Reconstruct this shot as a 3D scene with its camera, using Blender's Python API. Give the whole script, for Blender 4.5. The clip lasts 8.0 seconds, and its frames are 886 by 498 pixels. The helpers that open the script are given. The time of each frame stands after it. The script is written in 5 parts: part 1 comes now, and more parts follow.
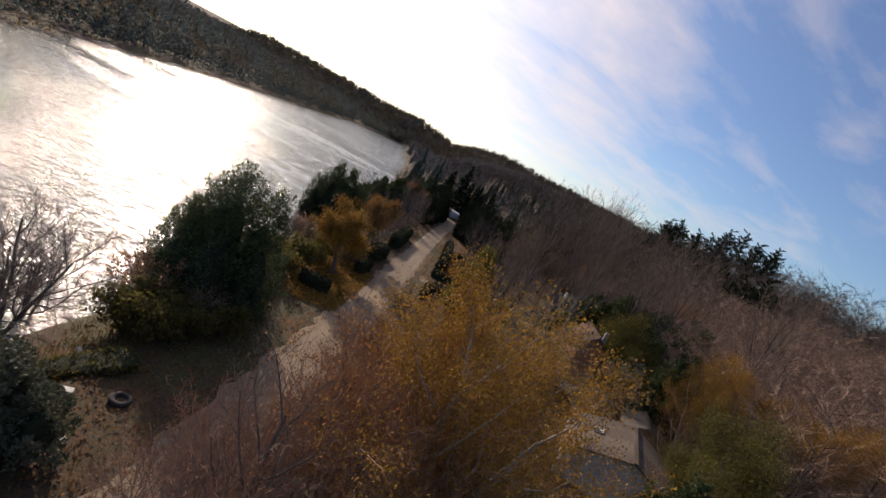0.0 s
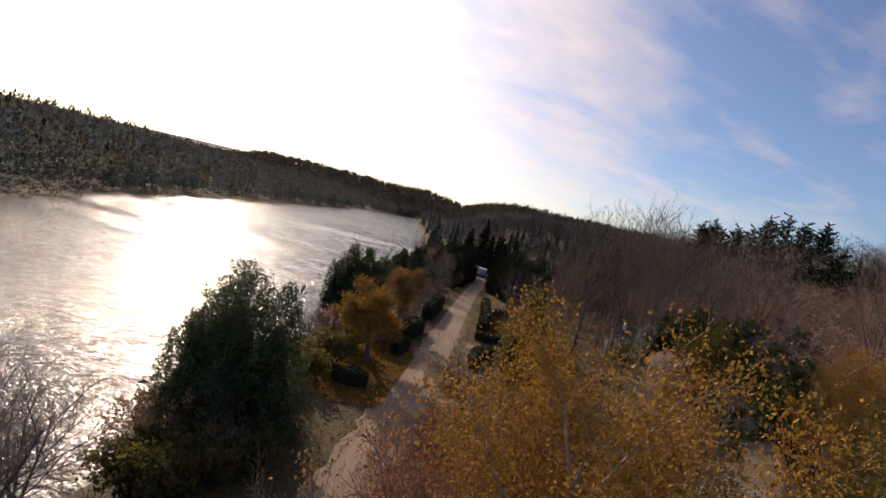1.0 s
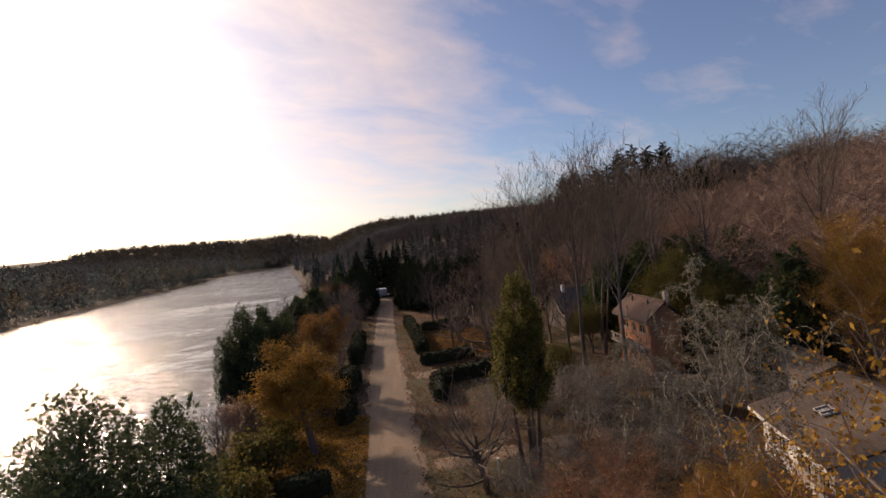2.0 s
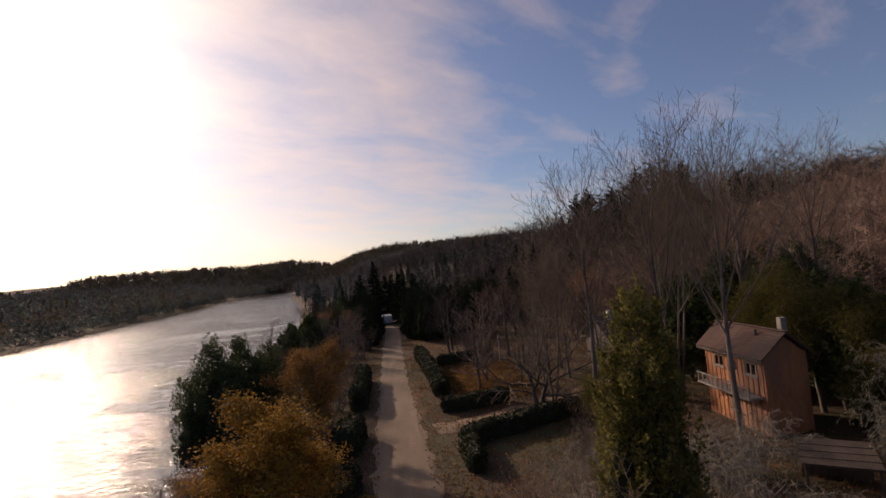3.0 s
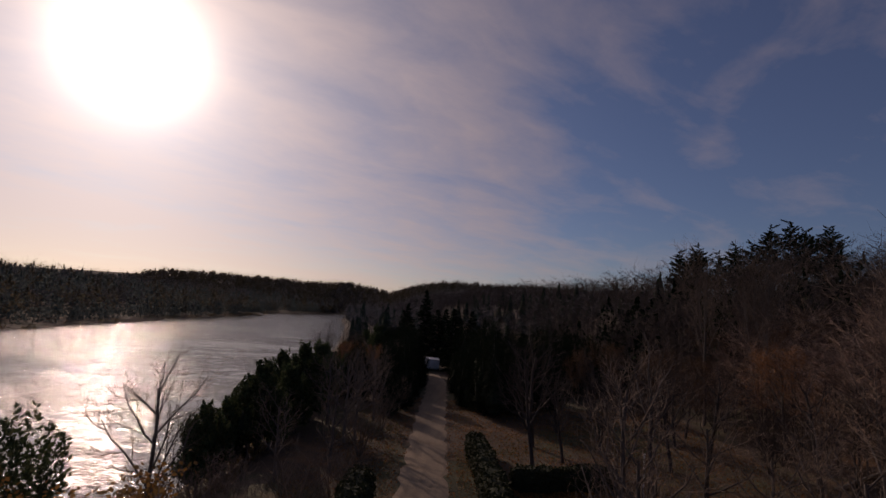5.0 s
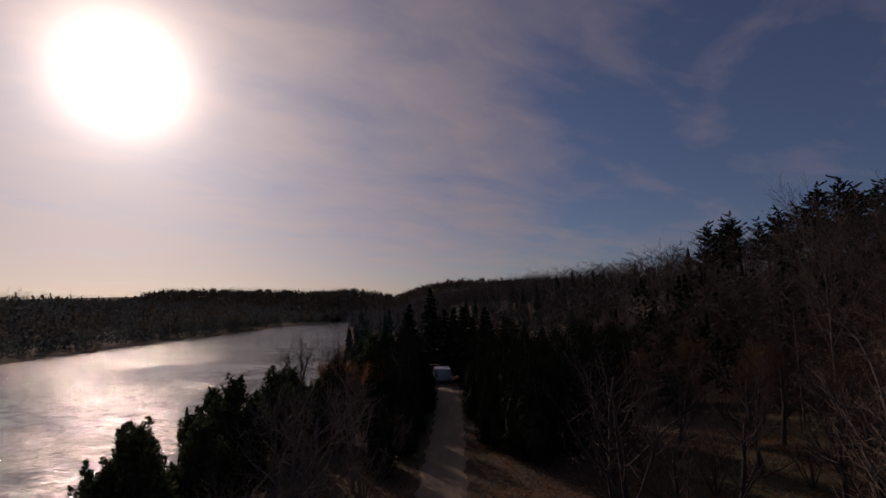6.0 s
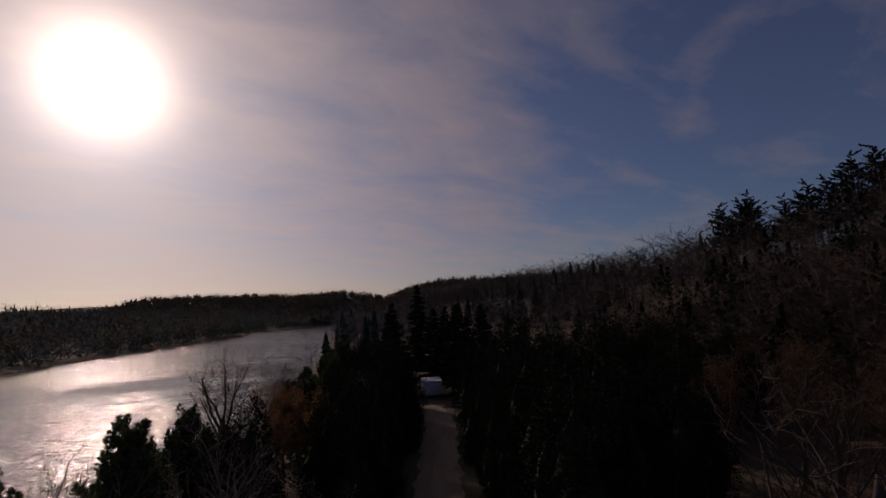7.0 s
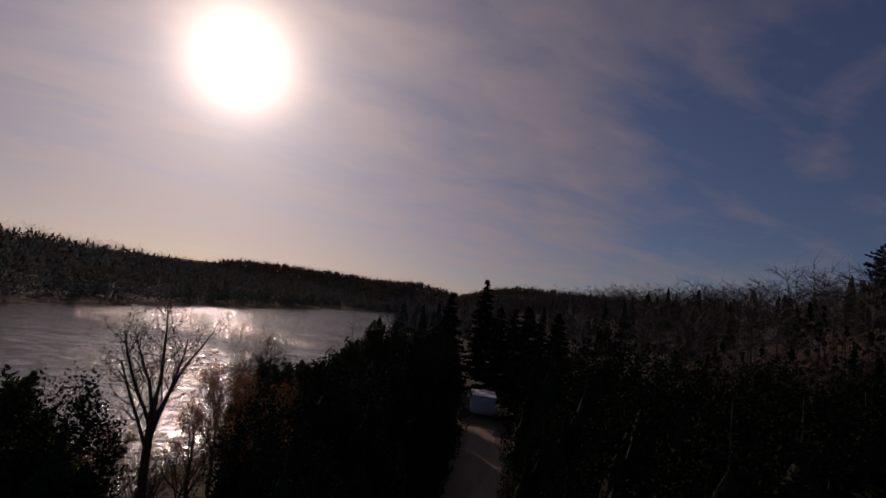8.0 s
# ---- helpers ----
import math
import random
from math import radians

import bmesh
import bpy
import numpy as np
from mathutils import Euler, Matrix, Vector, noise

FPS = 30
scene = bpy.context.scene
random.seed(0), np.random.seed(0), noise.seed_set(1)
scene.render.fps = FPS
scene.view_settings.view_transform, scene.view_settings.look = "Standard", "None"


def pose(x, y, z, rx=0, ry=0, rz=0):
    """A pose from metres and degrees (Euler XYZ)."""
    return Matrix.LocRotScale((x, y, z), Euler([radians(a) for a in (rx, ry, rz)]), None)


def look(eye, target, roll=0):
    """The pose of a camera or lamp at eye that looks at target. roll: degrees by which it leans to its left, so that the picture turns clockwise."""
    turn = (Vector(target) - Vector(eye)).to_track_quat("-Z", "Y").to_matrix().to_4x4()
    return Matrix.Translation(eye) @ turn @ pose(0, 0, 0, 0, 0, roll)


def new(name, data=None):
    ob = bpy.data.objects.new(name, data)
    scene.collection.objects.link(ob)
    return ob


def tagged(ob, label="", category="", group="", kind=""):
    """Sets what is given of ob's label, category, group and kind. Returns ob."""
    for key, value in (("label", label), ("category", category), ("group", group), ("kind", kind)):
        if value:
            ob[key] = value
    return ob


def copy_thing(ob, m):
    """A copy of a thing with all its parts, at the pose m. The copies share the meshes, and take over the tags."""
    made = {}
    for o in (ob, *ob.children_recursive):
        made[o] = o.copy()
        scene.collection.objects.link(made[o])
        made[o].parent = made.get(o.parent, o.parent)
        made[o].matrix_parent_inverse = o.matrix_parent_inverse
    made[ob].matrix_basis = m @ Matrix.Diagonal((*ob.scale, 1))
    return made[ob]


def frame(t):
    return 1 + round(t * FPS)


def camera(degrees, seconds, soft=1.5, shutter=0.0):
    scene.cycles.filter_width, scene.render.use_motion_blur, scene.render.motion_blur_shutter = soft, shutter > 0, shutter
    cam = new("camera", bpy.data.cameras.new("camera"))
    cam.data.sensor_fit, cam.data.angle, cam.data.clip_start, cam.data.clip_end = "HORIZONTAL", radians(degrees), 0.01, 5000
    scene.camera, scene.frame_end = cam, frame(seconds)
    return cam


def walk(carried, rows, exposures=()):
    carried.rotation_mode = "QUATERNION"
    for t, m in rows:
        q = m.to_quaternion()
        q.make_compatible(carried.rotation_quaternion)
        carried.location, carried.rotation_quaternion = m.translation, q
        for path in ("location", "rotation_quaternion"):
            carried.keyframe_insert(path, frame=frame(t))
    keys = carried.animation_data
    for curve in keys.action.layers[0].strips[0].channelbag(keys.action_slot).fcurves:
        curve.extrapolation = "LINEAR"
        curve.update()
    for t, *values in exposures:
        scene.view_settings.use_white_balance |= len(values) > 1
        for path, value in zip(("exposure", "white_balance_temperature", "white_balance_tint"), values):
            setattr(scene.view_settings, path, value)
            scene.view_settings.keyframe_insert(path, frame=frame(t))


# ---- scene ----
cam = camera(84.0, 8.0)
PATH = [
    (0, (-2.273, 6.838, 14.624), (-2.412, 8.804, 14.28), 28.1),
    (0.5, (-1.953, 8.342, 14.115), (-2.38, 10.281, 13.881), 22.8),
    (1, (-2.694, 10.568, 13.721), (-3.032, 12.534, 13.579), 13.5),
    (1.5, (-4.757, 14.347, 12.947), (-4.76, 16.344, 12.829), 0.2),
    (2, (-6.182, 18.266, 12.38), (-6.035, 20.26, 12.344), -5.6),
    (2.2, (-6.493, 19.846, 12.095), (-6.309, 21.838, 12.066), -7.3),
    (3.3, (-7.437, 29.845, 11.404), (-7.309, 31.837, 11.535), -4.4),
    (3.5, (-7.525, 31.919, 11.179), (-7.415, 33.908, 11.351), -3.1),
    (3.7, (-7.602, 34.297, 11.091), (-7.543, 36.285, 11.305), -0.1),
    (4, (-7.725, 37.705, 10.869), (-7.737, 39.689, 11.125), 3.2),
    (4.3, (-7.805, 40.753, 10.627), (-7.838, 42.736, 10.886), 2.2),
    (4.5, (-7.891, 43.119, 10.595), (-7.949, 45.102, 10.849), 2.4),
    (4.6, (-7.911, 44.39, 10.564), (-8.002, 46.372, 10.815), 4.1),
    (6, (-8.601, 63.568, 10.53), (-8.712, 65.55, 10.778), -0.9),
    (6.5, (-8.748, 69.799, 10.677), (-8.813, 71.783, 10.92), -3.5),
    (7, (-8.836, 76.137, 10.464), (-8.907, 78.121, 10.708), -2.7),
    (7.5, (-8.723, 82.41, 9.996), (-8.957, 84.38, 10.25), 5.4),
    (8, (-8.748, 87.962, 9.601), (-9.155, 89.905, 9.845), 7.3),
]
walk(cam, [(t, look(eye, target, roll)) for t, eye, target, roll in PATH],
     exposures=[(0, 0.36, 7200, 19), (1, 0.35, 7700, 23), (2, 0.17, 8200, 27), (3.5, -0.42, 8000, 31), (4.5, -1.0, 7600, 34), (6, -1.55, 7300, 35), (8, -1.8, 7300, 37)])

# ---- light and exposure ----
SUN_AZ, SUN_EL = -37.5, 23.0
SUN_DIR = Vector((math.sin(radians(SUN_AZ)) * math.cos(radians(SUN_EL)),
                  math.cos(radians(SUN_AZ)) * math.cos(radians(SUN_EL)), math.sin(radians(SUN_EL))))


def node(tree, kind, **values):
    n = tree.nodes.new(kind)
    for key, value in values.items():
        n.inputs[int(key[1:]) if key[0] == "i" and key[1:].isdigit() else key.replace("_", " ")].default_value = value
    return n


def calc(tree, op, a, b=None, clamp=False):
    n = tree.nodes.new("ShaderNodeMath")
    n.operation, n.use_clamp = op, clamp
    for i, v in enumerate((a, b)):
        if v is None:
            continue
        if isinstance(v, (int, float)):
            n.inputs[i].default_value = v
        else:
            tree.links.new(v, n.inputs[i])
    return n.outputs[0]


def blend(tree, fac, a, b, mode="MIX"):
    n = tree.nodes.new("ShaderNodeMix")
    n.data_type, n.blend_type = "RGBA", mode
    for i, v in ((0, fac), (6, a), (7, b)):
        if isinstance(v, (int, float)):
            n.inputs[i].default_value = v
        elif isinstance(v, tuple):
            n.inputs[i].default_value = (*v, 1.0) if len(v) == 3 else v
        else:
            tree.links.new(v, n.inputs[i])
    return n.outputs[2]


def ramp(tree, value, *stops):
    n = tree.nodes.new("ShaderNodeValToRGB")
    e = n.color_ramp.elements
    while len(e) < len(stops):
        e.new(0.5)
    for k, (at, c) in zip(e, stops):
        k.position, k.color = at, (*c, 1.0) if isinstance(c, tuple) else (c, c, c, 1.0)
    tree.links.new(value, n.inputs[0])
    return n.outputs[0]


def noise_tex(tree, vector, scale, detail=4.0, rough=0.55, distortion=0.0):
    n = tree.nodes.new("ShaderNodeTexNoise")
    n.inputs["Scale"].default_value, n.inputs["Detail"].default_value = scale, detail
    n.inputs["Roughness"].default_value, n.inputs["Distortion"].default_value = rough, distortion
    if vector is not None:
        tree.links.new(vector, n.inputs["Vector"])
    return n.outputs[0]


def make_world():
    w = bpy.data.worlds.new("sky")
    scene.world = w
    w.use_nodes = True
    t = w.node_tree
    t.nodes.clear()
    sky = t.nodes.new("ShaderNodeTexSky")
    sky.sky_type, sky.sun_disc = "NISHITA", False
    sky.sun_elevation, sky.sun_rotation = radians(SUN_EL), radians(SUN_AZ % 360)
    sky.air_density, sky.dust_density, sky.ozone_density = 1.0, 0.6, 1.5
    way = t.nodes.new("ShaderNodeTexCoord").outputs["Generated"]
    parts = t.nodes.new("ShaderNodeSeparateXYZ")
    t.links.new(way, parts.inputs[0])
    # thin high cloud lies on a flat layer overhead
    up = calc(t, "ADD", calc(t, "MAXIMUM", parts.outputs[2], 0.0), 0.12)
    flat = t.nodes.new("ShaderNodeCombineXYZ")
    t.links.new(calc(t, "DIVIDE", parts.outputs[0], up), flat.inputs[0])
    t.links.new(calc(t, "DIVIDE", parts.outputs[1], up), flat.inputs[1])
    spin = node(t, "ShaderNodeMapping", Rotation=(0, 0, radians(CLOUD_TURN)))
    t.links.new(flat.outputs[0], spin.inputs[0])
    turn = node(t, "ShaderNodeMapping", Scale=(1.0, 0.50, 1.0), Location=(3.1, 0.4, 0))
    t.links.new(spin.outputs[0], turn.inputs[0])
    wisps = noise_tex(t, turn.outputs[0], 2.1, 6.0, 0.54, 0.6)
    sheets = noise_tex(t, turn.outputs[0], 0.42, 3.0, 0.45, 0.5)
    # forward scattering in the thin cloud round the sun
    dot = t.nodes.new("ShaderNodeVectorMath")
    dot.operation, dot.inputs[1].default_value = "DOT_PRODUCT", SUN_DIR
    t.links.new(way, dot.inputs[0])
    near = calc(t, "MAXIMUM", dot.outputs["Value"], 0.0)
    # the veil is thicker towards the sun and breaks up away from it
    thick = calc(t, "MULTIPLY", calc(t, "SUBTRACT", near, 0.74), 0.34)
    gap = t.nodes.new("ShaderNodeVectorMath")
    gap.operation, gap.inputs[1].default_value = "DOT_PRODUCT", CLEARING
    t.links.new(way, gap.inputs[0])
    clearing = calc(t, "MULTIPLY", calc(t, "POWER", calc(t, "MAXIMUM", gap.outputs["Value"], 0.0), 40.0), -0.10)
    thick = calc(t, "ADD", thick, clearing)
    stretch = node(t, "ShaderNodeMapping", Scale=(1.0, 0.62, 1.0), Location=(0.7, 2.3, 0))
    t.links.new(spin.outputs[0], stretch.inputs[0])
    tufts = noise_tex(t, stretch.outputs[0], 5.2, 8.0, 0.62, 0.35)
    both_scales = calc(t, "ADD", calc(t, "MULTIPLY", wisps, 0.46), calc(t, "ADD", calc(t, "MULTIPLY", sheets, 0.35), calc(t, "MULTIPLY", tufts, 0.24)))
    cover = ramp(t, calc(t, "ADD", both_scales, thick), (0.37, 0.0), (0.635, 1.0))
    core = calc(t, "MULTIPLY", calc(t, "POWER", near, 300.0), HALO_CORE)
    wide = calc(t, "MULTIPLY", calc(t, "POWER", near, 60.0), HALO_WIDE)
    far = calc(t, "MULTIPLY", calc(t, "POWER", near, 10.0), HALO_FAR)
    veil = calc(t, "ADD", calc(t, "MULTIPLY", far, 0.3), CLOUD_BASE)
    haze = calc(t, "ADD", wide, calc(t, "MULTIPLY", far, 0.7))
    sunny = blend(t, 1.0, (1.0, 0.95, 0.76), calc(t, "MULTIPLY", haze, calc(t, "ADD", calc(t, "MULTIPLY", cover, 0.35), 0.68)), "MULTIPLY")
    lit = calc(t, "ADD", calc(t, "MULTIPLY", calc(t, "ADD", calc(t, "MULTIPLY", cover, 0.93), 0.07), veil), 0.0)
    tint = blend(t, 1.0, blend(t, 1.0, (1.0, 0.90, 0.86), lit, "MULTIPLY"), sunny, "ADD")
    # warm low haze under the sun
    low = calc(t, "POWER", calc(t, "SUBTRACT", 1.0, calc(t, "MAXIMUM", parts.outputs[2], 0.0)), 9.0)
    warm = calc(t, "MULTIPLY", calc(t, "MULTIPLY", low, calc(t, "POWER", near, 5.0)), LOW_HAZE)
    tint = blend(t, 1.0, tint, blend(t, 1.0, (1.0, 0.74, 0.46), warm, "MULTIPLY"), "ADD")
    clear = blend(t, 1.0, sky.outputs[0], (SKY_GAIN * 0.50, SKY_GAIN * 0.74, SKY_GAIN * 1.02), "MULTIPLY")
    thin = blend(t, calc(t, "MULTIPLY", cover, 0.55), clear, (0, 0, 0))
    both = blend(t, 1.0, thin, tint, "ADD")
    glow = blend(t, 1.0, (1.0, 0.92, 0.74), core, "MULTIPLY")
    whole = blend(t, 1.0, both, glow, "ADD")
    bg = node(t, "ShaderNodeBackground", Strength=SKY_STRENGTH)
    t.links.new(whole, bg.inputs[0])
    out = t.nodes.new("ShaderNodeOutputWorld")
    t.links.new(bg.outputs[0], out.inputs[0])


SKY_STRENGTH, SKY_GAIN, CLOUD_TURN = 0.10, 0.95, 50.0
CLOUD_BASE, HALO_FAR, HALO_WIDE, HALO_CORE, LOW_HAZE = 3.9, 8.4, 7.6, 50.0, 10.0
CLEARING = Vector((math.sin(radians(23)) * math.cos(radians(18)), math.cos(radians(23)) * math.cos(radians(18)), math.sin(radians(18))))
make_world()
sun = new("sun", bpy.data.lights.new("sun", "SUN"))
sun.data.energy, sun.data.angle, sun.data.color = 3.2, radians(0.6), (1.0, 0.90, 0.76)
sun.rotation_mode = "QUATERNION"
sun.rotation_quaternion = SUN_DIR.to_track_quat("Z", "Y")


# ---- materials ----
def material(name, rough=0.9):
    m = bpy.data.materials.new(name)
    m.use_nodes = True
    b = m.node_tree.nodes["Principled BSDF"]
    b.inputs["Roughness"].default_value = rough
    return m, m.node_tree, b


def bump(t, b, height, strength, distance):
    n = node(t, "ShaderNodeBump", Strength=strength, Distance=distance)
    t.links.new(height, n.inputs["Height"])
    t.links.new(n.outputs[0], b.inputs["Normal"])


def place(t):
    return t.nodes.new("ShaderNodeNewGeometry").outputs["Position"]


def local(t):
    return t.nodes.new("ShaderNodeTexCoord").outputs["Object"]


def surface(name, dark, light, scale, rough=0.9, fine=6.0, strength=0.5, distance=0.02, stain=None, stretch=(1, 1, 1), each=0.0):
    """Two tones by noise at two scales, with relief, an optional third tone in patches, and a shift from piece to piece."""
    m, t, b = material(name, rough)
    mp = node(t, "ShaderNodeMapping", Scale=stretch)
    t.links.new(local(t), mp.inputs[0])
    a, c = noise_tex(t, mp.outputs[0], scale, 5.0), noise_tex(t, mp.outputs[0], scale * fine, 6.0, 0.65)
    both = calc(t, "ADD", calc(t, "MULTIPLY", a, 0.5), calc(t, "MULTIPLY", c, 0.5))
    col = blend(t, ramp(t, both, (0.35, 0.0), (0.66, 1.0)), dark, light)
    if stain:
        col = blend(t, ramp(t, noise_tex(t, mp.outputs[0], scale * 0.35, 3.0), (0.5, 0.0), (0.64, 0.8)), col, stain)
    if each:
        r = t.nodes.new("ShaderNodeObjectInfo").outputs["Random"]
        hsv = node(t, "ShaderNodeHueSaturation")
        t.links.new(calc(t, "ADD", calc(t, "MULTIPLY", r, 2 * each), 1.0 - each), hsv.inputs["Value"])
        t.links.new(col, hsv.inputs["Color"])
        col = hsv.outputs[0]
    t.links.new(col, b.inputs["Base Color"])
    bump(t, b, both, strength, distance)
    return m


def leaf(name, tones, pass_light=0.35, rough=0.75, spread=0.25, shine=0.12):
    """Leaves: a tone for each leaf, and light that passes through."""
    m, t, b = material(name, rough)
    r = t.nodes.new("ShaderNodeNewGeometry").outputs["Random Per Island"]
    steps = [(i / max(1, len(tones) - 1), c) for i, c in enumerate(tones)]
    col = ramp(t, r, *steps)
    own = t.nodes.new("ShaderNodeObjectInfo").outputs["Random"]
    hsv = node(t, "ShaderNodeHueSaturation")
    patch = noise_tex(t, local(t), 0.9, 2.0)
    v = calc(t, "ADD", calc(t, "MULTIPLY", patch, 0.8), calc(t, "MULTIPLY", own, spread))
    t.links.new(calc(t, "ADD", v, 0.55 - spread / 2), hsv.inputs["Value"])
    t.links.new(col, hsv.inputs["Color"])
    t.links.new(hsv.outputs[0], b.inputs["Base Color"])
    b.inputs["Specular IOR Level"].default_value = shine
    tr = t.nodes.new("ShaderNodeBsdfTranslucent")
    t.links.new(hsv.outputs[0], tr.inputs[0])
    mix = node(t, "ShaderNodeMixShader", Fac=pass_light)
    t.links.new(b.outputs[0], mix.inputs[1])
    t.links.new(tr.outputs[0], mix.inputs[2])
    t.links.new(mix.outputs[0], t.nodes["Material Output"].inputs[0])
    return m


def ground_material():
    m, t, b = material("leaf_litter_and_grass", 0.95)
    p = place(t)
    patch, mid, fine = noise_tex(t, p, 0.09, 4.0, 0.6), noise_tex(t, p, 0.7, 5.0, 0.65), noise_tex(t, p, 9.0, 5.0, 0.7)
    litter = blend(t, ramp(t, fine, (0.35, 0.0), (0.68, 1.0)), (0.038, 0.024, 0.014), (0.11, 0.064, 0.032))
    grass = blend(t, ramp(t, fine, (0.35, 0.0), (0.7, 1.0)), (0.034, 0.035, 0.012), (0.095, 0.084, 0.032))
    v = calc(t, "ADD", calc(t, "MULTIPLY", patch, 0.65), calc(t, "MULTIPLY", mid, 0.35))
    col = blend(t, ramp(t, v, (0.46, 0.0), (0.56, 1.0)), litter, grass)
    gold = ramp(t, noise_tex(t, p, 0.28, 4.0, 0.65), (0.55, 0.0), (0.66, 0.75))
    col = blend(t, gold, col, blend(t, fine, (0.10, 0.045, 0.018), (0.24, 0.12, 0.042)))
    t.links.new(col, b.inputs["Base Color"])
    bump(t, b, calc(t, "ADD", fine, calc(t, "MULTIPLY", mid, 1.5)), 0.7, 0.06)
    return m


def gravel_material():
    m, t, b = material("pale_gravel", 0.95)
    p = place(t)
    coarse, fine = noise_tex(t, p, 0.8, 4.0, 0.6), noise_tex(t, p, 14.0, 5.0, 0.7)
    col = blend(t, ramp(t, fine, (0.3, 0.0), (0.7, 1.0)), (0.165, 0.118, 0.078), (0.36, 0.265, 0.17))
    mp = node(t, "ShaderNodeMapping", Scale=(1.1, 0.12, 1.0))
    t.links.new(p, mp.inputs[0])
    col = blend(t, ramp(t, noise_tex(t, mp.outputs[0], 1.2, 4.0), (0.42, 0.55), (0.6, 0.0)), col, (0.17, 0.12, 0.08))
    col = blend(t, ramp(t, coarse, (0.58, 0.0), (0.7, 0.7)), col, (0.20, 0.12, 0.06))
    t.links.new(col, b.inputs["Base Color"])
    bump(t, b, calc(t, "ADD", fine, calc(t, "MULTIPLY", coarse, 2.0)), 0.6, 0.03)
    return m


def water_material():
    m, t, b = material("rippled_lake_water", 0.16)
    p = place(t)
    mp = node(t, "ShaderNodeMapping", Rotation=(0, 0, radians(38)), Scale=(0.62, 1.0, 1.0))
    t.links.new(p, mp.inputs[0])
    swell, chop, fine = noise_tex(t, mp.outputs[0], 0.26, 3.0, 0.6, 0.5), noise_tex(t, mp.outputs[0], 1.3, 3.0, 0.55, 0.4), noise_tex(t, mp.outputs[0], 4.2, 3.0, 0.6)
    wide = noise_tex(t, mp.outputs[0], 0.03, 4.0, 0.6, 1.2)
    puffs = noise_tex(t, mp.outputs[0], 0.42, 6.0, 0.7, 1.0)
    gusts = calc(t, "ADD", calc(t, "MULTIPLY", wide, 0.45), calc(t, "MULTIPLY", puffs, 0.55))
    h = calc(t, "ADD", calc(t, "MULTIPLY", swell, 0.9), calc(t, "ADD", calc(t, "MULTIPLY", chop, 0.85), calc(t, "MULTIPLY", fine, 0.38)))
    b.inputs["Base Color"].default_value = (0.060, 0.060, 0.058, 1)
    b.inputs["IOR"].default_value = 1.33
    t.links.new(ramp(t, gusts, (0.42, 0.04), (0.58, 0.13)), b.inputs["Roughness"])
    n = node(t, "ShaderNodeBump", Distance=0.35)
    t.links.new(ramp(t, gusts, (0.44, 0.16), (0.56, 1.0)), n.inputs["Strength"])
    t.links.new(h, n.inputs["Height"])
    t.links.new(n.outputs[0], b.inputs["Normal"])
    return m


GROUND, GRAVEL, WATER = ground_material(), gravel_material(), water_material()
BARK = surface("grey_brown_bark", (0.055, 0.042, 0.034), (0.20, 0.165, 0.14), 1.6, 0.95, 7.0, 0.8, 0.03, stretch=(2.2, 2.2, 0.5), each=0.3)
# Darker copy of BARK: backlight and shade are put into the colour.
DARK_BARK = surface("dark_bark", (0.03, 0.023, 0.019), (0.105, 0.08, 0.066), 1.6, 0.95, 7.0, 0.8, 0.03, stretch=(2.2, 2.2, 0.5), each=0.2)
PALE_BARK = surface("pale_weathered_bark", (0.15, 0.125, 0.10), (0.42, 0.36, 0.30), 1.6, 0.95, 7.0, 0.7, 0.02, stretch=(2.2, 2.2, 0.5), each=0.15)
TWIG = surface("bare_twigs", (0.115, 0.08, 0.056), (0.27, 0.19, 0.135), 1.2, 0.95, 4.0, 0.2, 0.01, each=0.3)
RED_TWIG = surface("reddish_twigs", (0.19, 0.10, 0.065), (0.42, 0.24, 0.155), 1.2, 0.95, 4.0, 0.2, 0.01, each=0.2)
PALE_TWIG = surface("pale_grey_twigs", (0.17, 0.15, 0.115), (0.36, 0.32, 0.25), 1.2, 0.95, 4.0, 0.2, 0.01, each=0.15)
# Dark copy of the woodland twigs: the slope's shade is put into the colour.
SHADED_TWIG = surface("shade_tinted_twigs", (0.045, 0.03, 0.024), (0.12, 0.08, 0.06), 0.06, 0.95, 9.0, 0.1, 0.01)
CEDAR = leaf("cedar_foliage", [(0.036, 0.058, 0.028), (0.062, 0.092, 0.038), (0.095, 0.12, 0.050), (0.12, 0.12, 0.055)], 0.25)
FIR_GREEN = leaf("fir_needles", [(0.03, 0.042, 0.028), (0.045, 0.058, 0.036), (0.065, 0.078, 0.048)], 0.15, 0.95, shine=0.04)
# Needles near black: the unlit look of the lane's end is painted in.
PINE = leaf("shade_dark_needles", [(0.011, 0.017, 0.009), (0.017, 0.025, 0.012), (0.026, 0.034, 0.016)], 0.04, 0.9, shine=0.04)
OLIVE = leaf("olive_green_leaves", [(0.08, 0.076, 0.022), (0.13, 0.115, 0.032), (0.18, 0.15, 0.045)], 0.4)
OLIVE_DARK = leaf("dark_olive_leaves", [(0.08, 0.078, 0.024), (0.13, 0.12, 0.036), (0.19, 0.165, 0.05)], 0.45)
JUNIPER = leaf("dull_juniper", [(0.085, 0.095, 0.06), (0.12, 0.13, 0.085), (0.17, 0.175, 0.12)], 0.2)
GOLD = leaf("golden_autumn_leaves", [(0.23, 0.108, 0.025), (0.35, 0.185, 0.035), (0.45, 0.265, 0.05), (0.29, 0.155, 0.035)], 0.30)
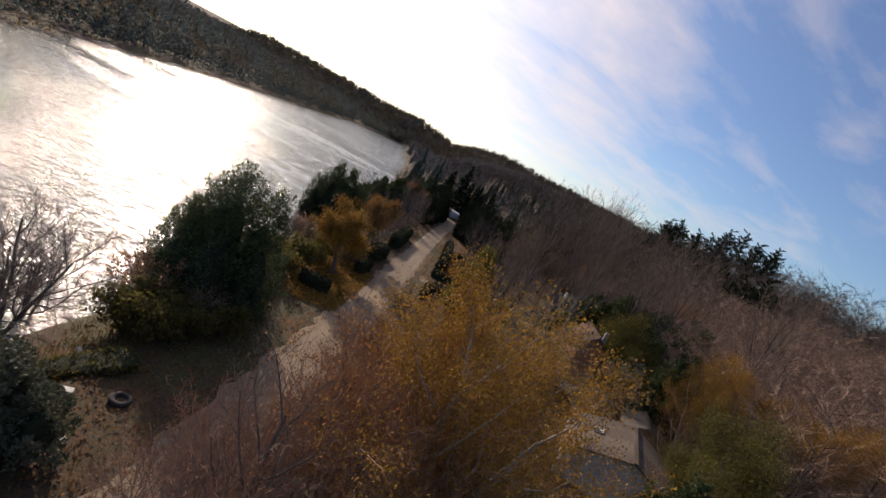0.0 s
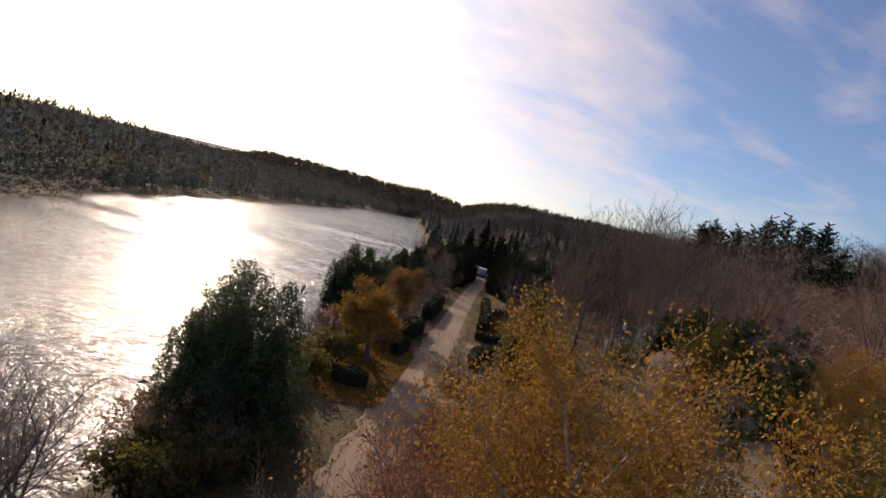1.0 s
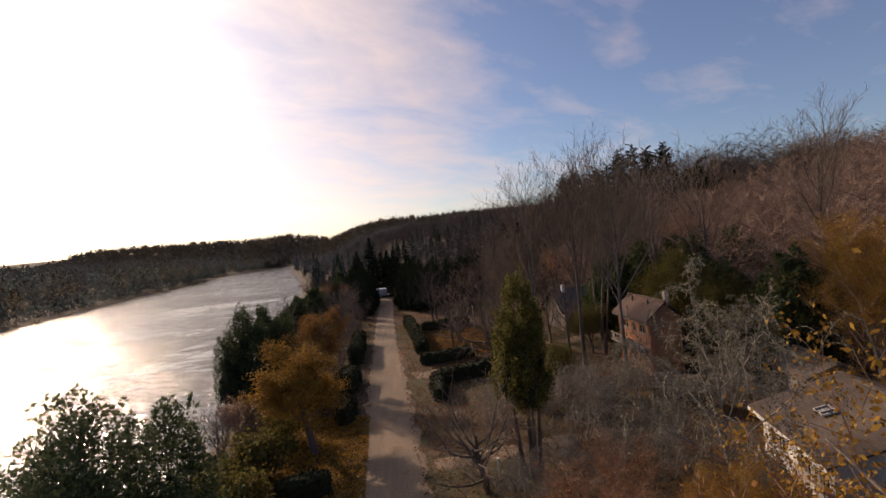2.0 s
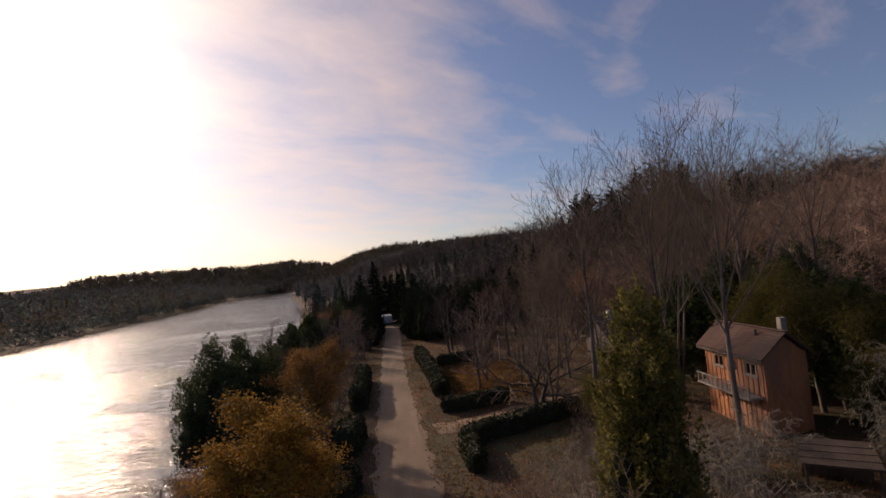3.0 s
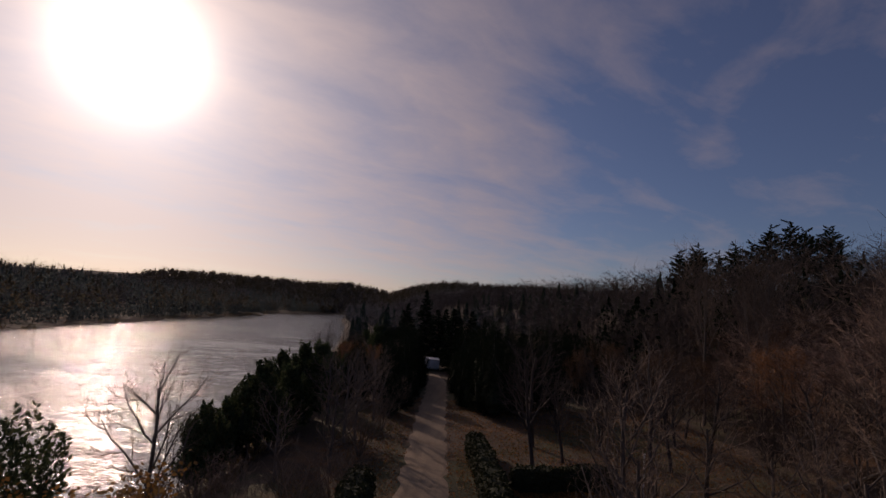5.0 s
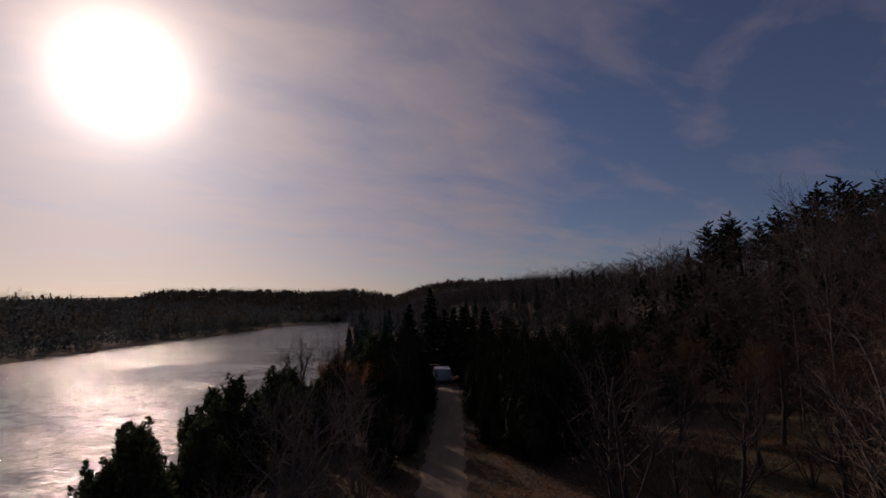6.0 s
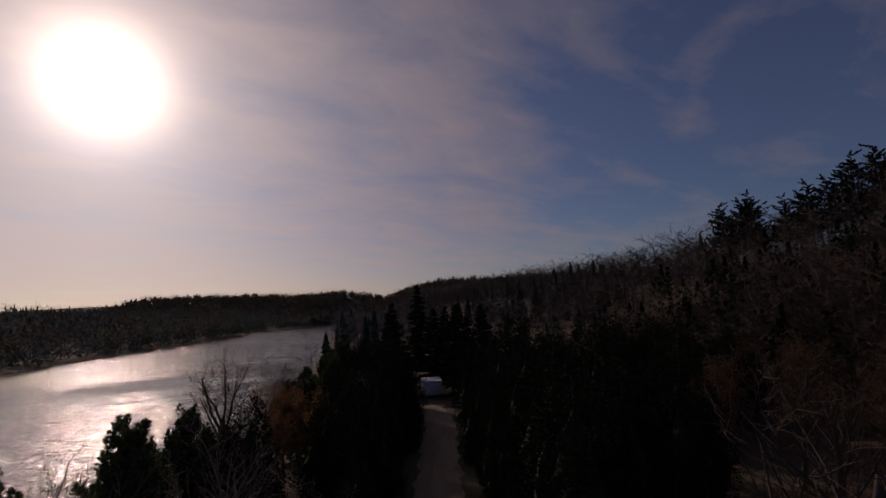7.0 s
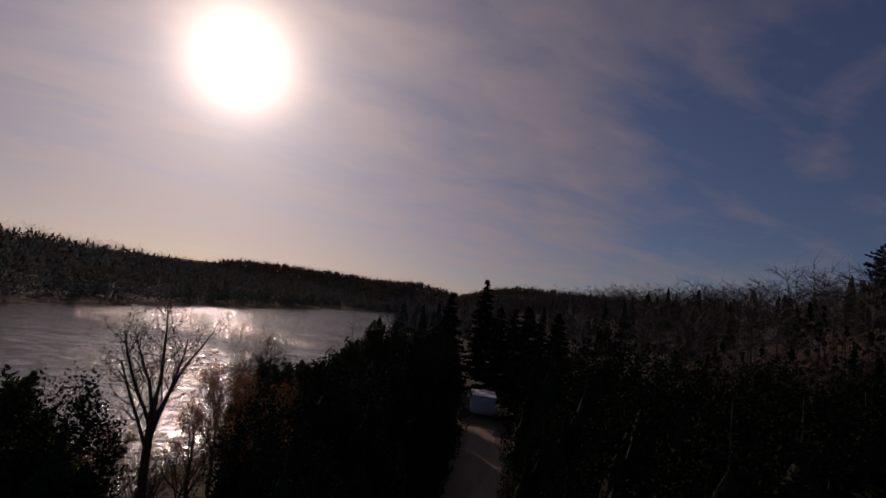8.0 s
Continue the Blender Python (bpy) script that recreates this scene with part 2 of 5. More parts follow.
ORANGE = leaf("orange_autumn_leaves", [(0.18, 0.088, 0.028), (0.28, 0.142, 0.042), (0.34, 0.19, 0.055)], 0.30)
RUSSET = leaf("russet_leaves", [(0.17, 0.078, 0.036), (0.27, 0.125, 0.052), (0.34, 0.175, 0.07)], 0.42)
BROWN_LEAF = leaf("withered_brown_leaves", [(0.07, 0.04, 0.024), (0.11, 0.062, 0.034), (0.15, 0.085, 0.045)], 0.25)
PINK = leaf("pinkish_dry_leaves", [(0.30, 0.16, 0.11), (0.42, 0.25, 0.17), (0.34, 0.22, 0.10)], 0.45)
LICHEN = leaf("grey_green_lichen", [(0.16, 0.15, 0.10), (0.24, 0.22, 0.15), (0.30, 0.27, 0.19)], 0.2)
HEDGE = leaf("clipped_hedge_leaves", [(0.020, 0.026, 0.012), (0.038, 0.045, 0.018), (0.06, 0.062, 0.026)], 0.12)
STRAW = leaf("dry_straw_grass", [(0.12, 0.082, 0.034), (0.20, 0.138, 0.058), (0.27, 0.19, 0.085)], 0.3)
# Dark filling for crowns and hedges: shade between leaves put into the colour.
CORE = surface("inner_shade_fill", (0.014, 0.019, 0.009), (0.034, 0.042, 0.018), 2.0, 1.0)
SOIL = surface("dark_earth", (0.04, 0.028, 0.018), (0.11, 0.075, 0.045), 2.0, 1.0)


# ---- shapes ----
def smooth(a, b, v):
    u = np.clip((v - a) / (b - a), 0.0, 1.0)
    return u * u * (3 - 2 * u)


NEAR_SHORE_Y, NEAR_SHORE_X = (-400, -40, 25, 54, 90, 104, 120, 140, 220, 300, 380, 460, 560, 640), (-12, -13, -17, -20.5, -24.6, -24.2, -27.5, -33, -50, -70, -92, -108, -135, -150)
FAR_SHORE_Y, FAR_SHORE_X = (-400, 0, 70, 110, 160, 210, 260, 330, 380, 392, 400, 450, 560, 640), (-60, -66, -82, -100, -111, -122, -129, -138, -144, -146, -165, -165, -140, -150)
FOOT_Y, FOOT_X = (-400, 60, 120, 200, 300, 450, 640, 3000), (13, 12, 10, -4, -44, -74, -110, -300)
CREST_Y, CREST_H = (-400, 60, 105, 140, 165, 190, 225, 300, 400, 600), (12, 13, 15.5, 20.5, 23, 22, 16, 15, 17, 19)
SLOPE_Y, SLOPE = (60, 110, 160, 200), (0.17, 0.22, 0.36, 0.28)
BLUFF_Y, BLUFF_H = (-400, 40, 110, 170, 240, 420, 640), (0.8, 0.9, 2.0, 9.0, 24.0, 19.0, 13.0)


def shore(y):
    return np.interp(y, NEAR_SHORE_Y, NEAR_SHORE_X)


def far_shore(y):
    return np.interp(y, FAR_SHORE_Y, FAR_SHORE_X)


def wobble(x, y, s):
    return np.sin(x * s + 1.3 * np.sin(y * s * 0.7)) * np.cos(y * s * 0.9 + np.sin(x * s * 0.6))


def height(x, y):
    """The lie of the land: lake bed, banks, the flat by the road, the hillside and the far hills."""
    x, y = np.asarray(x, float), np.asarray(y, float)
    s = x - shore(y) + 0.5 * wobble(x, y, 0.35)
    near = -1.2 + 1.3 * smooth(-3, 0.3, s) + (1.85 - 1.5 * smooth(92, 132, y)) * smooth(0.2, 5.5, s)
    rise = np.maximum(x - np.interp(y, FOOT_Y, FOOT_X), 0)
    crest = np.interp(y, CREST_Y, CREST_H) * (1 + 0.06 * wobble(x, y, 0.045))
    climb = np.interp(y, SLOPE_Y, SLOPE) * rise * smooth(0, 14, rise)
    hill = climb / (1 + (climb / crest) ** 6) ** (1 / 6)
    d = far_shore(y) - x + 1.2 * wobble(x, y, 0.11)
    far = -1.2 + 1.3 * smooth(-3, 0.3, d) + 0.7 * smooth(0.3, 6, d)
    bluff = np.interp(y, BLUFF_Y, BLUFF_H) * (1 + 0.16 * np.sin(y * 0.021 + 0.6) * np.sin(x * 0.017 + 1.0))
    far = far + bluff * np.tanh(0.11 * np.maximum(d - 12, 0) / bluff)
    land = np.where(s > -3, near, np.where(d > -3, far, -1.2))
    land = np.where(s > 0, near + hill, land)
    land = land + (22 + 9 * np.exp(-((x + 168) / 34) ** 2)) * smooth(570, 740, y)
    bumps = 0.10 * wobble(x, y, 0.5) + 0.05 * wobble(x, y, 1.7)
    keep = smooth(1.5, 4.0, np.abs(x - road_mid(y))) * smooth(3, 6, s)
    return land + bumps * keep


ROAD_Y, ROAD_X = (-60, 15, 28, 36, 46, 57, 70, 91, 104, 118, 128), (-4.5, -6.6, -7.3, -7.6, -8.1, -8.7, -9.4, -10.3, -10.6, -11.4, -12.6)


def road_mid(y):
    return np.interp(y, ROAD_Y, ROAD_X)


def at(x, y, sink=0.0):
    return float(height(x, y)) - sink


def to_mesh(name, verts, faces, mat, shade=False):
    me = bpy.data.meshes.new(name)
    verts, faces = np.asarray(verts, np.float32), np.asarray(faces, np.int32)
    k = faces.shape[1]
    me.vertices.add(len(verts))
    me.vertices.foreach_set("co", verts.ravel())
    me.loops.add(faces.size)
    me.loops.foreach_set("vertex_index", faces.ravel())
    me.polygons.add(len(faces))
    me.polygons.foreach_set("loop_start", np.arange(0, faces.size, k, dtype=np.int32))
    me.polygons.foreach_set("use_smooth", np.full(len(faces), shade))
    me.update(calc_edges=True)
    me.materials.append(mat)
    return me


def put(name, mesh, parent, label="", m=None):
    ob = new(name, mesh)
    ob.parent = parent
    if m is not None:
        ob.matrix_basis = m
    if label:
        ob["label"] = label
    return ob


def part(name, bm, mat, parent, label="", m=None, shade=False):
    """Links a bmesh as one mesh object under a thing or a part."""
    me = bpy.data.meshes.new(name)
    bm.to_mesh(me)
    bm.free()
    me.materials.append(mat)
    if shade:
        for p in me.polygons:
            p.use_smooth = True
    return put(name, me, parent, label, m)


def box(sx, sy, sz, at_=(0, 0, 0), bevel=0.0, bm=None):
    """A box of that size, standing on at_, with worn edges."""
    own = bmesh.new()
    bmesh.ops.create_cube(own, size=1.0, matrix=Matrix.Translation((at_[0], at_[1], at_[2] + sz / 2)) @ Matrix.Diagonal((sx, sy, sz, 1)))
    if bevel:
        bmesh.ops.bevel(own, geom=list(own.edges), offset=bevel, segments=2, affect="EDGES", profile=0.6)
    if bm is None:
        return own
    me = bpy.data.meshes.new("piece")
    own.to_mesh(me)
    own.free()
    bm.from_mesh(me)
    bpy.data.meshes.remove(me)
    return bm


def tubes(segs, sides):
    """Tapered round sticks. segs: rows of start, end, radius at start, radius at end."""
    s = np.asarray(segs, float).reshape(-1, 8)
    p, q, ra, rb = s[:, 0:3], s[:, 3:6], s[:, 6:7], s[:, 7:8]
    d = q - p
    d /= np.linalg.norm(d, axis=1, keepdims=True) + 1e-9
    ref = np.where(np.abs(d[:, 2:3]) > 0.9, np.array([[1.0, 0, 0]]), np.array([[0, 0, 1.0]]))
    u = np.cross(d, ref)
    u /= np.linalg.norm(u, axis=1, keepdims=True) + 1e-9
    v = np.cross(d, u)
    ang = np.arange(sides) * 2 * np.pi / sides
    ring = np.cos(ang)[None, :, None] * u[:, None] + np.sin(ang)[None, :, None] * v[:, None]
    verts = np.concatenate([p[:, None] + ring * ra[:, None], q[:, None] + ring * rb[:, None]], 1).reshape(-1, 3)
    i = np.arange(sides)
    one = np.stack([i, (i + 1) % sides, sides + (i + 1) % sides, sides + i], 1)
    faces = (one[None] + (np.arange(len(s)) * 2 * sides)[:, None, None]).reshape(-1, 4)
    return verts, faces


def flakes(rng, centres, size, aspect=1.6, flat=0.0, out=None, lift=0.0):
    """Leaves: one small bent four-cornered blade at each centre."""
    c = np.asarray(centres, float)
    n = len(c)
    a = rng.normal(size=(n, 3)) if out is None else np.asarray(out, float) + 0.55 * rng.normal(size=(n, 3))
    a[:, 2] = a[:, 2] * (1 - flat) + lift
    a /= np.linalg.norm(a, axis=1, keepdims=True) + 1e-9
    b = np.cross(a, rng.normal(size=(n, 3)))
    b /= np.linalg.norm(b, axis=1, keepdims=True) + 1e-9
    s = size * rng.uniform(0.6, 1.3, (n, 1))
    a, b = a * s * aspect / 2, b * s / 2
    verts = np.stack([c - a, c + b - 0.15 * a, c + a, c - b - 0.15 * a], 1).reshape(-1, 3)
    faces = np.arange(4 * n).reshape(-1, 4)
    return verts, faces


def joined(pieces):
    vs, fs, k = [], [], 0
    for v, f in pieces:
        vs.append(v)
        fs.append(f + k)
        k += len(v)
    return np.concatenate(vs), np.concatenate(fs)


def turned(d, angle, spin):
    """The way d bent by angle towards a side given by spin (radians)."""
    ref = np.array([1.0, 0, 0]) if abs(d[2]) > 0.9 else np.array([0, 0, 1.0])
    u = np.cross(d, ref)
    u /= np.linalg.norm(u)
    v = np.cross(d, u)
    return d * math.cos(angle) + (u * math.cos(spin) + v * math.sin(spin)) * math.sin(angle)


def grow(rng, p, d, length, r, level, spec, out):
    """One branch and all that it carries, as sticks by level."""
    n = spec["segs"][level]
    pts, ways = [np.array(p, float)], []
    d = np.array(d, float)
    for _ in range(n):
        d = d + rng.normal(size=3) * spec["wander"][level] + np.array([0, 0, spec["up"][level]])
        d /= np.linalg.norm(d)
        ways.append(d.copy())
        pts.append(pts[-1] + d * length / n)
    tip = r * spec["taper"][level]
    rad = [r + (tip - r) * i / n for i in range(n + 1)]
    for i in range(n):
        out[level].append((*pts[i], *pts[i + 1], rad[i], rad[i + 1]))
    if level + 1 >= len(spec["segs"]):
        return
    k, lo = spec["kids"][level], spec["from"][level]
    spin = rng.uniform(0, 6.28)
    for j in range(k):
        u = lo + (1 - lo) * (j + rng.uniform(0.1, 0.9)) / k
        i = min(n - 1, int(u * n))
        f = u * n - i
        q = pts[i] * (1 - f) + pts[i + 1] * f
        spin += 2.4 + rng.uniform(-0.5, 0.5)
        ang = radians(spec["angle"][level]) * rng.uniform(0.7, 1.25)
        shrink = spec["ratio"][level] * (1.0 - spec["cone"][level] * (u - lo) / (1 - lo + 1e-6)) * rng.uniform(0.75, 1.2)
        rr = min(spec["thin"][level] * rad[i], 0.9 * rad[i])
        grow(rng, q, turned(ways[i], ang, spin), length * shrink, max(rr, 0.006), level + 1, spec, out)


MAPLE = dict(segs=(5, 4, 3, 2), wander=(0.06, 0.13, 0.18, 0.22), up=(0.05, 0.14, 0.10, 0.05), taper=(0.35, 0.3, 0.35, 0.4), kids=(10, 7, 6), angle=(48, 42, 40),
             ratio=(0.62, 0.5, 0.5), cone=(0.45, 0.35, 0.3), thin=(0.5, 0.5, 0.5))
MAPLE["from"] = (0.25, 0.2, 0.15)
TALL = dict(segs=(7, 4, 3, 2), wander=(0.04, 0.10, 0.16, 0.2), up=(0.05, 0.22, 0.16, 0.08), taper=(0.2, 0.3, 0.35, 0.4), kids=(14, 10, 8), angle=(36, 34, 36),
            ratio=(0.55, 0.5, 0.5), cone=(0.40, 0.35, 0.3), thin=(0.42, 0.45, 0.5))
TALL["from"] = (0.42, 0.15, 0.12)
SHRUB = dict(segs=(4, 3, 3, 2), wander=(0.08, 0.15, 0.2, 0.24), up=(0.05, 0.14, 0.10, 0.05), taper=(0.35, 0.3, 0.35, 0.4), kids=(7, 5, 4), angle=(46, 42, 40),
             ratio=(0.62, 0.5, 0.5), cone=(0.45, 0.35, 0.3), thin=(0.5, 0.5, 0.5))
SHRUB["from"] = (0.2, 0.2, 0.15)
FORK = dict(segs=(4, 5, 4, 3), wander=(0.05, 0.14, 0.2, 0.24), up=(0.03, 0.12, 0.08, 0.04), taper=(0.75, 0.3, 0.35, 0.4), kids=(6, 10, 8), angle=(27, 38, 42),
            ratio=(1.05, 0.42, 0.45), cone=(0.25, 0.35, 0.3), thin=(0.55, 0.4, 0.5))
FORK["from"] = (0.5, 0.2, 0.15)
SPREAD = dict(segs=(3, 5, 4, 3), wander=(0.12, 0.18, 0.22, 0.25), up=(0.04, 0.10, 0.03, -0.02), taper=(0.6, 0.3, 0.35, 0.4), kids=(7, 8, 6), angle=(58, 46, 42),
              ratio=(1.5, 0.48, 0.5), cone=(0.2, 0.35, 0.3), thin=(0.55, 0.5, 0.5))
SPREAD["from"] = (0.35, 0.2, 0.15)
WEEP = dict(segs=(4, 5, 5, 4), wander=(0.10, 0.15, 0.15, 0.12), up=(0.04, 0.03, -0.16, -0.30), taper=(0.5, 0.3, 0.35, 0.5), kids=(12, 9, 6), angle=(52, 45, 40),
            ratio=(0.75, 0.5, 0.55), cone=(0.3, 0.3, 0.3), thin=(0.5, 0.5, 0.5))
WEEP["from"] = (0.3, 0.25, 0.2)


def skeleton(seed, spec, tall, stem, lean=(0, 0), stems=1, splay=0.0):
    """All the sticks of a tree of that height and stem radius, by level."""
    rng = np.random.default_rng(seed)
    out = [[] for _ in spec["segs"]]
    for k in range(stems):
        a = 6.28 * k / max(1, stems) + rng.uniform(0, 1)
        d = np.array([lean[0] + splay * math.cos(a), lean[1] + splay * math.sin(a), 1.0])
        base = (0.5 * stem * math.cos(a), 0.5 * stem * math.sin(a), -0.15)
        grow(rng, base, d / np.linalg.norm(d), tall * rng.uniform(0.85, 1.0) * (0.3 if spec is SPREAD else 0.45 if spec is FORK else 0.72), stem, 0, spec, out)
    top = max(s[5] for level in out for s in level)
    return [[tuple(v * tall / top for v in s) for s in level] for level in out]


def leaf_points(rng, sticks, count, loose):
    s = np.asarray(sticks, float)
    i = rng.integers(0, len(s), count)
    u = rng.uniform(0, 1, (count, 1))
    return s[i, 0:3] * (1 - u) + s[i, 3:6] * u + rng.normal(size=(count, 3)) * loose


def tree(name, seed, spec, tall, stem, bark, twig, leaves=None, count=0, size=0.12, loose=0.12, label="", category="tree", fine=1.0, clear=0.0, **kw):
    """A tree or shrub: stem and limbs, a crown of branches and twigs, and leaves where it has them."""
    rng = np.random.default_rng(seed + 900)
    out = skeleton(seed, spec, tall, stem, **kw)
    ob = new(name)
    put("trunk", to_mesh("trunk", *joined([tubes(out[0], 8), tubes(out[1], 5)]), bark, True), ob)
    tips = np.asarray(out[2] + out[3])
    tips[:, 6:8] = np.maximum(tips[:, 6:8] * fine, 0.0055)
    put("crown", to_mesh("crown", *tubes(tips, 3), twig), ob, "dense bare twigs" if not leaves else "")
    if leaves:
        pts = leaf_points(rng, out[2] + out[3], count, loose)
        if clear:
            pts = pts[(pts[:, 2] > clear * tall * rng.uniform(0.8, 1.1, len(pts))) | (rng.uniform(0, 1, len(pts)) < 0.16)]
        put("foliage", to_mesh("foliage", *flakes(rng, pts, size), leaves), ob)
    return tagged(ob, label, category)


def lump(rng, rx, ry, z0, z1, profile, rings=9, sides=12, rough=0.12):
    """A closed uneven body of revolution: the dense inside of a crown or hedge."""
    v, f = [], []
    for i in range(rings + 1):
        u = i / rings
        k = profile(u)
        for j in range(sides):
            a = 2 * np.pi * j / sides
            w = k * (1 + rough * rng.normal())
            v.append((rx * w * math.cos(a), ry * w * math.sin(a), z0 + (z1 - z0) * u))
    for i in range(rings):
        for j in range(sides):
            f.append((i * sides + j, i * sides + (j + 1) % sides, (i + 1) * sides + (j + 1) % sides, (i + 1) * sides + j))
    return np.array(v), np.array(f)


def cedar(name, seed, spires, foliage, count, size, label, category="cedar tree", blunt=2.0, plume=1.0, low=0.0):
    """An evergreen of one or more spires, each clad in upright ragged plumes; spires: rows of x, y, height, radius."""
    rng = np.random.default_rng(seed)
    ob = new(name)
    sticks, cores, pts, outs = [], [], [], []
    total = sum(h * r for _, _, h, r in spires)
    for sx, sy, h, r in spires:
        sticks.append((sx * 0.6, sy * 0.6, -0.2, sx, sy, h * 0.5, 0.05 + 0.012 * h, 0.04))
        sticks.append((sx, sy, h * 0.5, sx, sy, h * 0.96, 0.04, 0.01))

        def prof(u):
            return max(0.03, (0.55 + 0.45 * min(1, u / 0.25)) * (1 - u ** blunt) ** 0.8)

        v, f = lump(rng, r * 0.56, r * 0.56, 0.3 + low * h, h * 0.78, prof, 10, 10, 0.18)
        cores.append((v + np.array([sx, sy, 0]), f))
        n = max(16, int(11 * h * r / plume))
        each = max(8, int(count * h * r / total / n))
        for k in range(n):
            u = rng.uniform(0.03 + low, 0.97) if k > 5 else rng.uniform(0.72, 1.0)
            a = k * 2.4 + rng.uniform(-0.5, 0.5)
            w = prof(min((u - low) / (1 - low), 0.97)) * r * rng.uniform(0.5, 1.02)
            tall = plume * rng.uniform(0.7, 1.7) * (0.6 + 0.05 * h)
            fat = plume * rng.uniform(0.22, 0.42) * (0.6 + 0.25 * r)
            base = np.array([sx + w * math.cos(a), sy + w * math.sin(a), 0.1 + u * h - 0.55 * tall])
            lean = np.array([math.cos(a), math.sin(a), 0]) * rng.uniform(0.05, 0.45)
            t = rng.uniform(0, 1, each)
            ring = np.sin(np.pi * np.clip(0.12 + 0.88 * t, 0, 1)) ** 0.7 * fat * rng.uniform(0.35, 1.1, each)
            b = rng.uniform(0, 6.283, each)
            out = np.stack([np.cos(b), np.sin(b), np.full(each, 0.9)], 1)
            pts.append(base + (np.array([0, 0, 1.0]) + lean) * (t * tall)[:, None] + out * np.array([1, 1, 0]) * ring[:, None])
            outs.append(out)
    pts, outs = np.concatenate(pts), np.concatenate(outs)
    ok = pts[:, 2] > 0.05
    put("trunk", to_mesh("trunk", *tubes(sticks, 7), BARK, True), ob)
    # solid filling behind the plumes, dark as the shade inside
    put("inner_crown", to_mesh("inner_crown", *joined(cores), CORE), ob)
    put("crown", to_mesh("crown", *flakes(rng, pts[ok], size, 1.9, out=outs[ok]), foliage), ob)
    return tagged(ob, label, category)


def spruce(name, seed, tall, radius, foliage, label, whorls=16, arms=8, bare=0.06, category="spruce tree", droop=0.25, uneven=0.2, power=0.8):
    """A conifer with tiers of boughs, each a stick hung with short flat sprays."""
    rng = np.random.default_rng(seed)
    ob = new(name)
    trunk = [(0, 0, -0.3, 0, 0, tall * 0.5, 0.02 * tall, 0.012 * tall), (0, 0, tall * 0.5, 0, 0, tall, 0.012 * tall, 0.01)]
    boughs, pts, outs = [], [], []
    for i in range(whorls):
        u = bare + (1 - bare) * (i + 0.5) / whorls
        reach = radius * (1 - u) ** power + 0.05 * radius
        for j in range(arms):
            a = 6.283 * (j + rng.uniform(-0.3, 0.3)) / arms + i * 0.7
            L = reach * rng.uniform(1 - uneven * 1.6, 1 + uneven)
            p = np.array([0, 0, u * tall + rng.uniform(-0.5, 0.5) * tall / whorls])
            q = p + np.array([math.cos(a) * L, math.sin(a) * L, (0.25 - droop) * L + 0.12 * L * u])
            boughs.append((*p, *q, 0.012 * tall * (1 - u) + 0.01, 0.008))
            n = max(6, int(44 * L / radius))
            t = rng.uniform(0.2, 1.05, n)
            side = rng.normal(size=(n, 1)) * 0.16 * L * (1.1 - t[:, None])
            across = np.array([-math.sin(a), math.cos(a), 0])
            c = p + (q - p) * t[:, None] + across * side + np.array([0, 0, -1]) * rng.uniform(0, 0.08, (n, 1)) * L
            pts.append(c)
            outs.append(np.tile((q - p) / L, (n, 1)) + across * np.sign(side) * 0.7)
    put("trunk", to_mesh("trunk", *joined([tubes(trunk, 7), tubes(boughs, 3)]), BARK, True), ob)
    put("crown", to_mesh("crown", *flakes(rng, np.concatenate(pts), 0.014 * tall + 0.10, 2.4, out=np.concatenate(outs)), foliage), ob)
    return tagged(ob, label, category)


def stand(ob, x, y, turn=0.0, size=1.0, tall=None):
    """Sets a thing on the ground at x, y."""
    ob.matrix_basis = pose(x, y, at(x, y), 0, 0, turn) @ Matrix.Diagonal((size, size, tall or size, 1))
    return ob


def again(ob, x, y, turn=0.0, size=1.0, tall=None, label=""):
    c = copy_thing(ob, pose(x, y, at(x, y), 0, 0, turn))
    c.scale = (size, size, tall or size)
    if label:
        c["label"] = label
    return c


# ---- ground, lake, road ----
def steps(lo, hi, fine_lo, fine_hi, fine, grow_by=1.16):
    mid = list(np.arange(fine_lo, fine_hi + 1e-6, fine))
    left, step, v = [], fine, fine_lo
    while v > lo:
        step *= grow_by
        v -= min(step, 160)
        left.append(max(v, lo))
    right, step, v = [], fine, mid[-1]
    while v < hi:
        step *= grow_by
        v += min(step, 160)
        right.append(min(v, hi))
    return np.array(left[::-1] + mid + right)


def sheet(xs, ys, zfun):
    gx, gy = np.meshgrid(xs, ys)
    v = np.stack([gx, gy, zfun(gx, gy)], -1).reshape(-1, 3)
    n, i = len(xs), np.arange(len(xs) - 1)
    f = (i[None, :, None] + (np.arange(len(ys) - 1) * n)[:, None, None] + np.array([0, 1, n + 1, n])).reshape(-1, 4)
    return v, f


gx, gy = steps(-3800, 3800, -62, 70, 1.5), steps(-2500, 4200, -10, 150, 1.5)
tagged(new("ground", to_mesh("ground", *sheet(gx, gy, height), GROUND, True)), "rolling ground covered in brown leaf litter and dull grass", kind="structure")


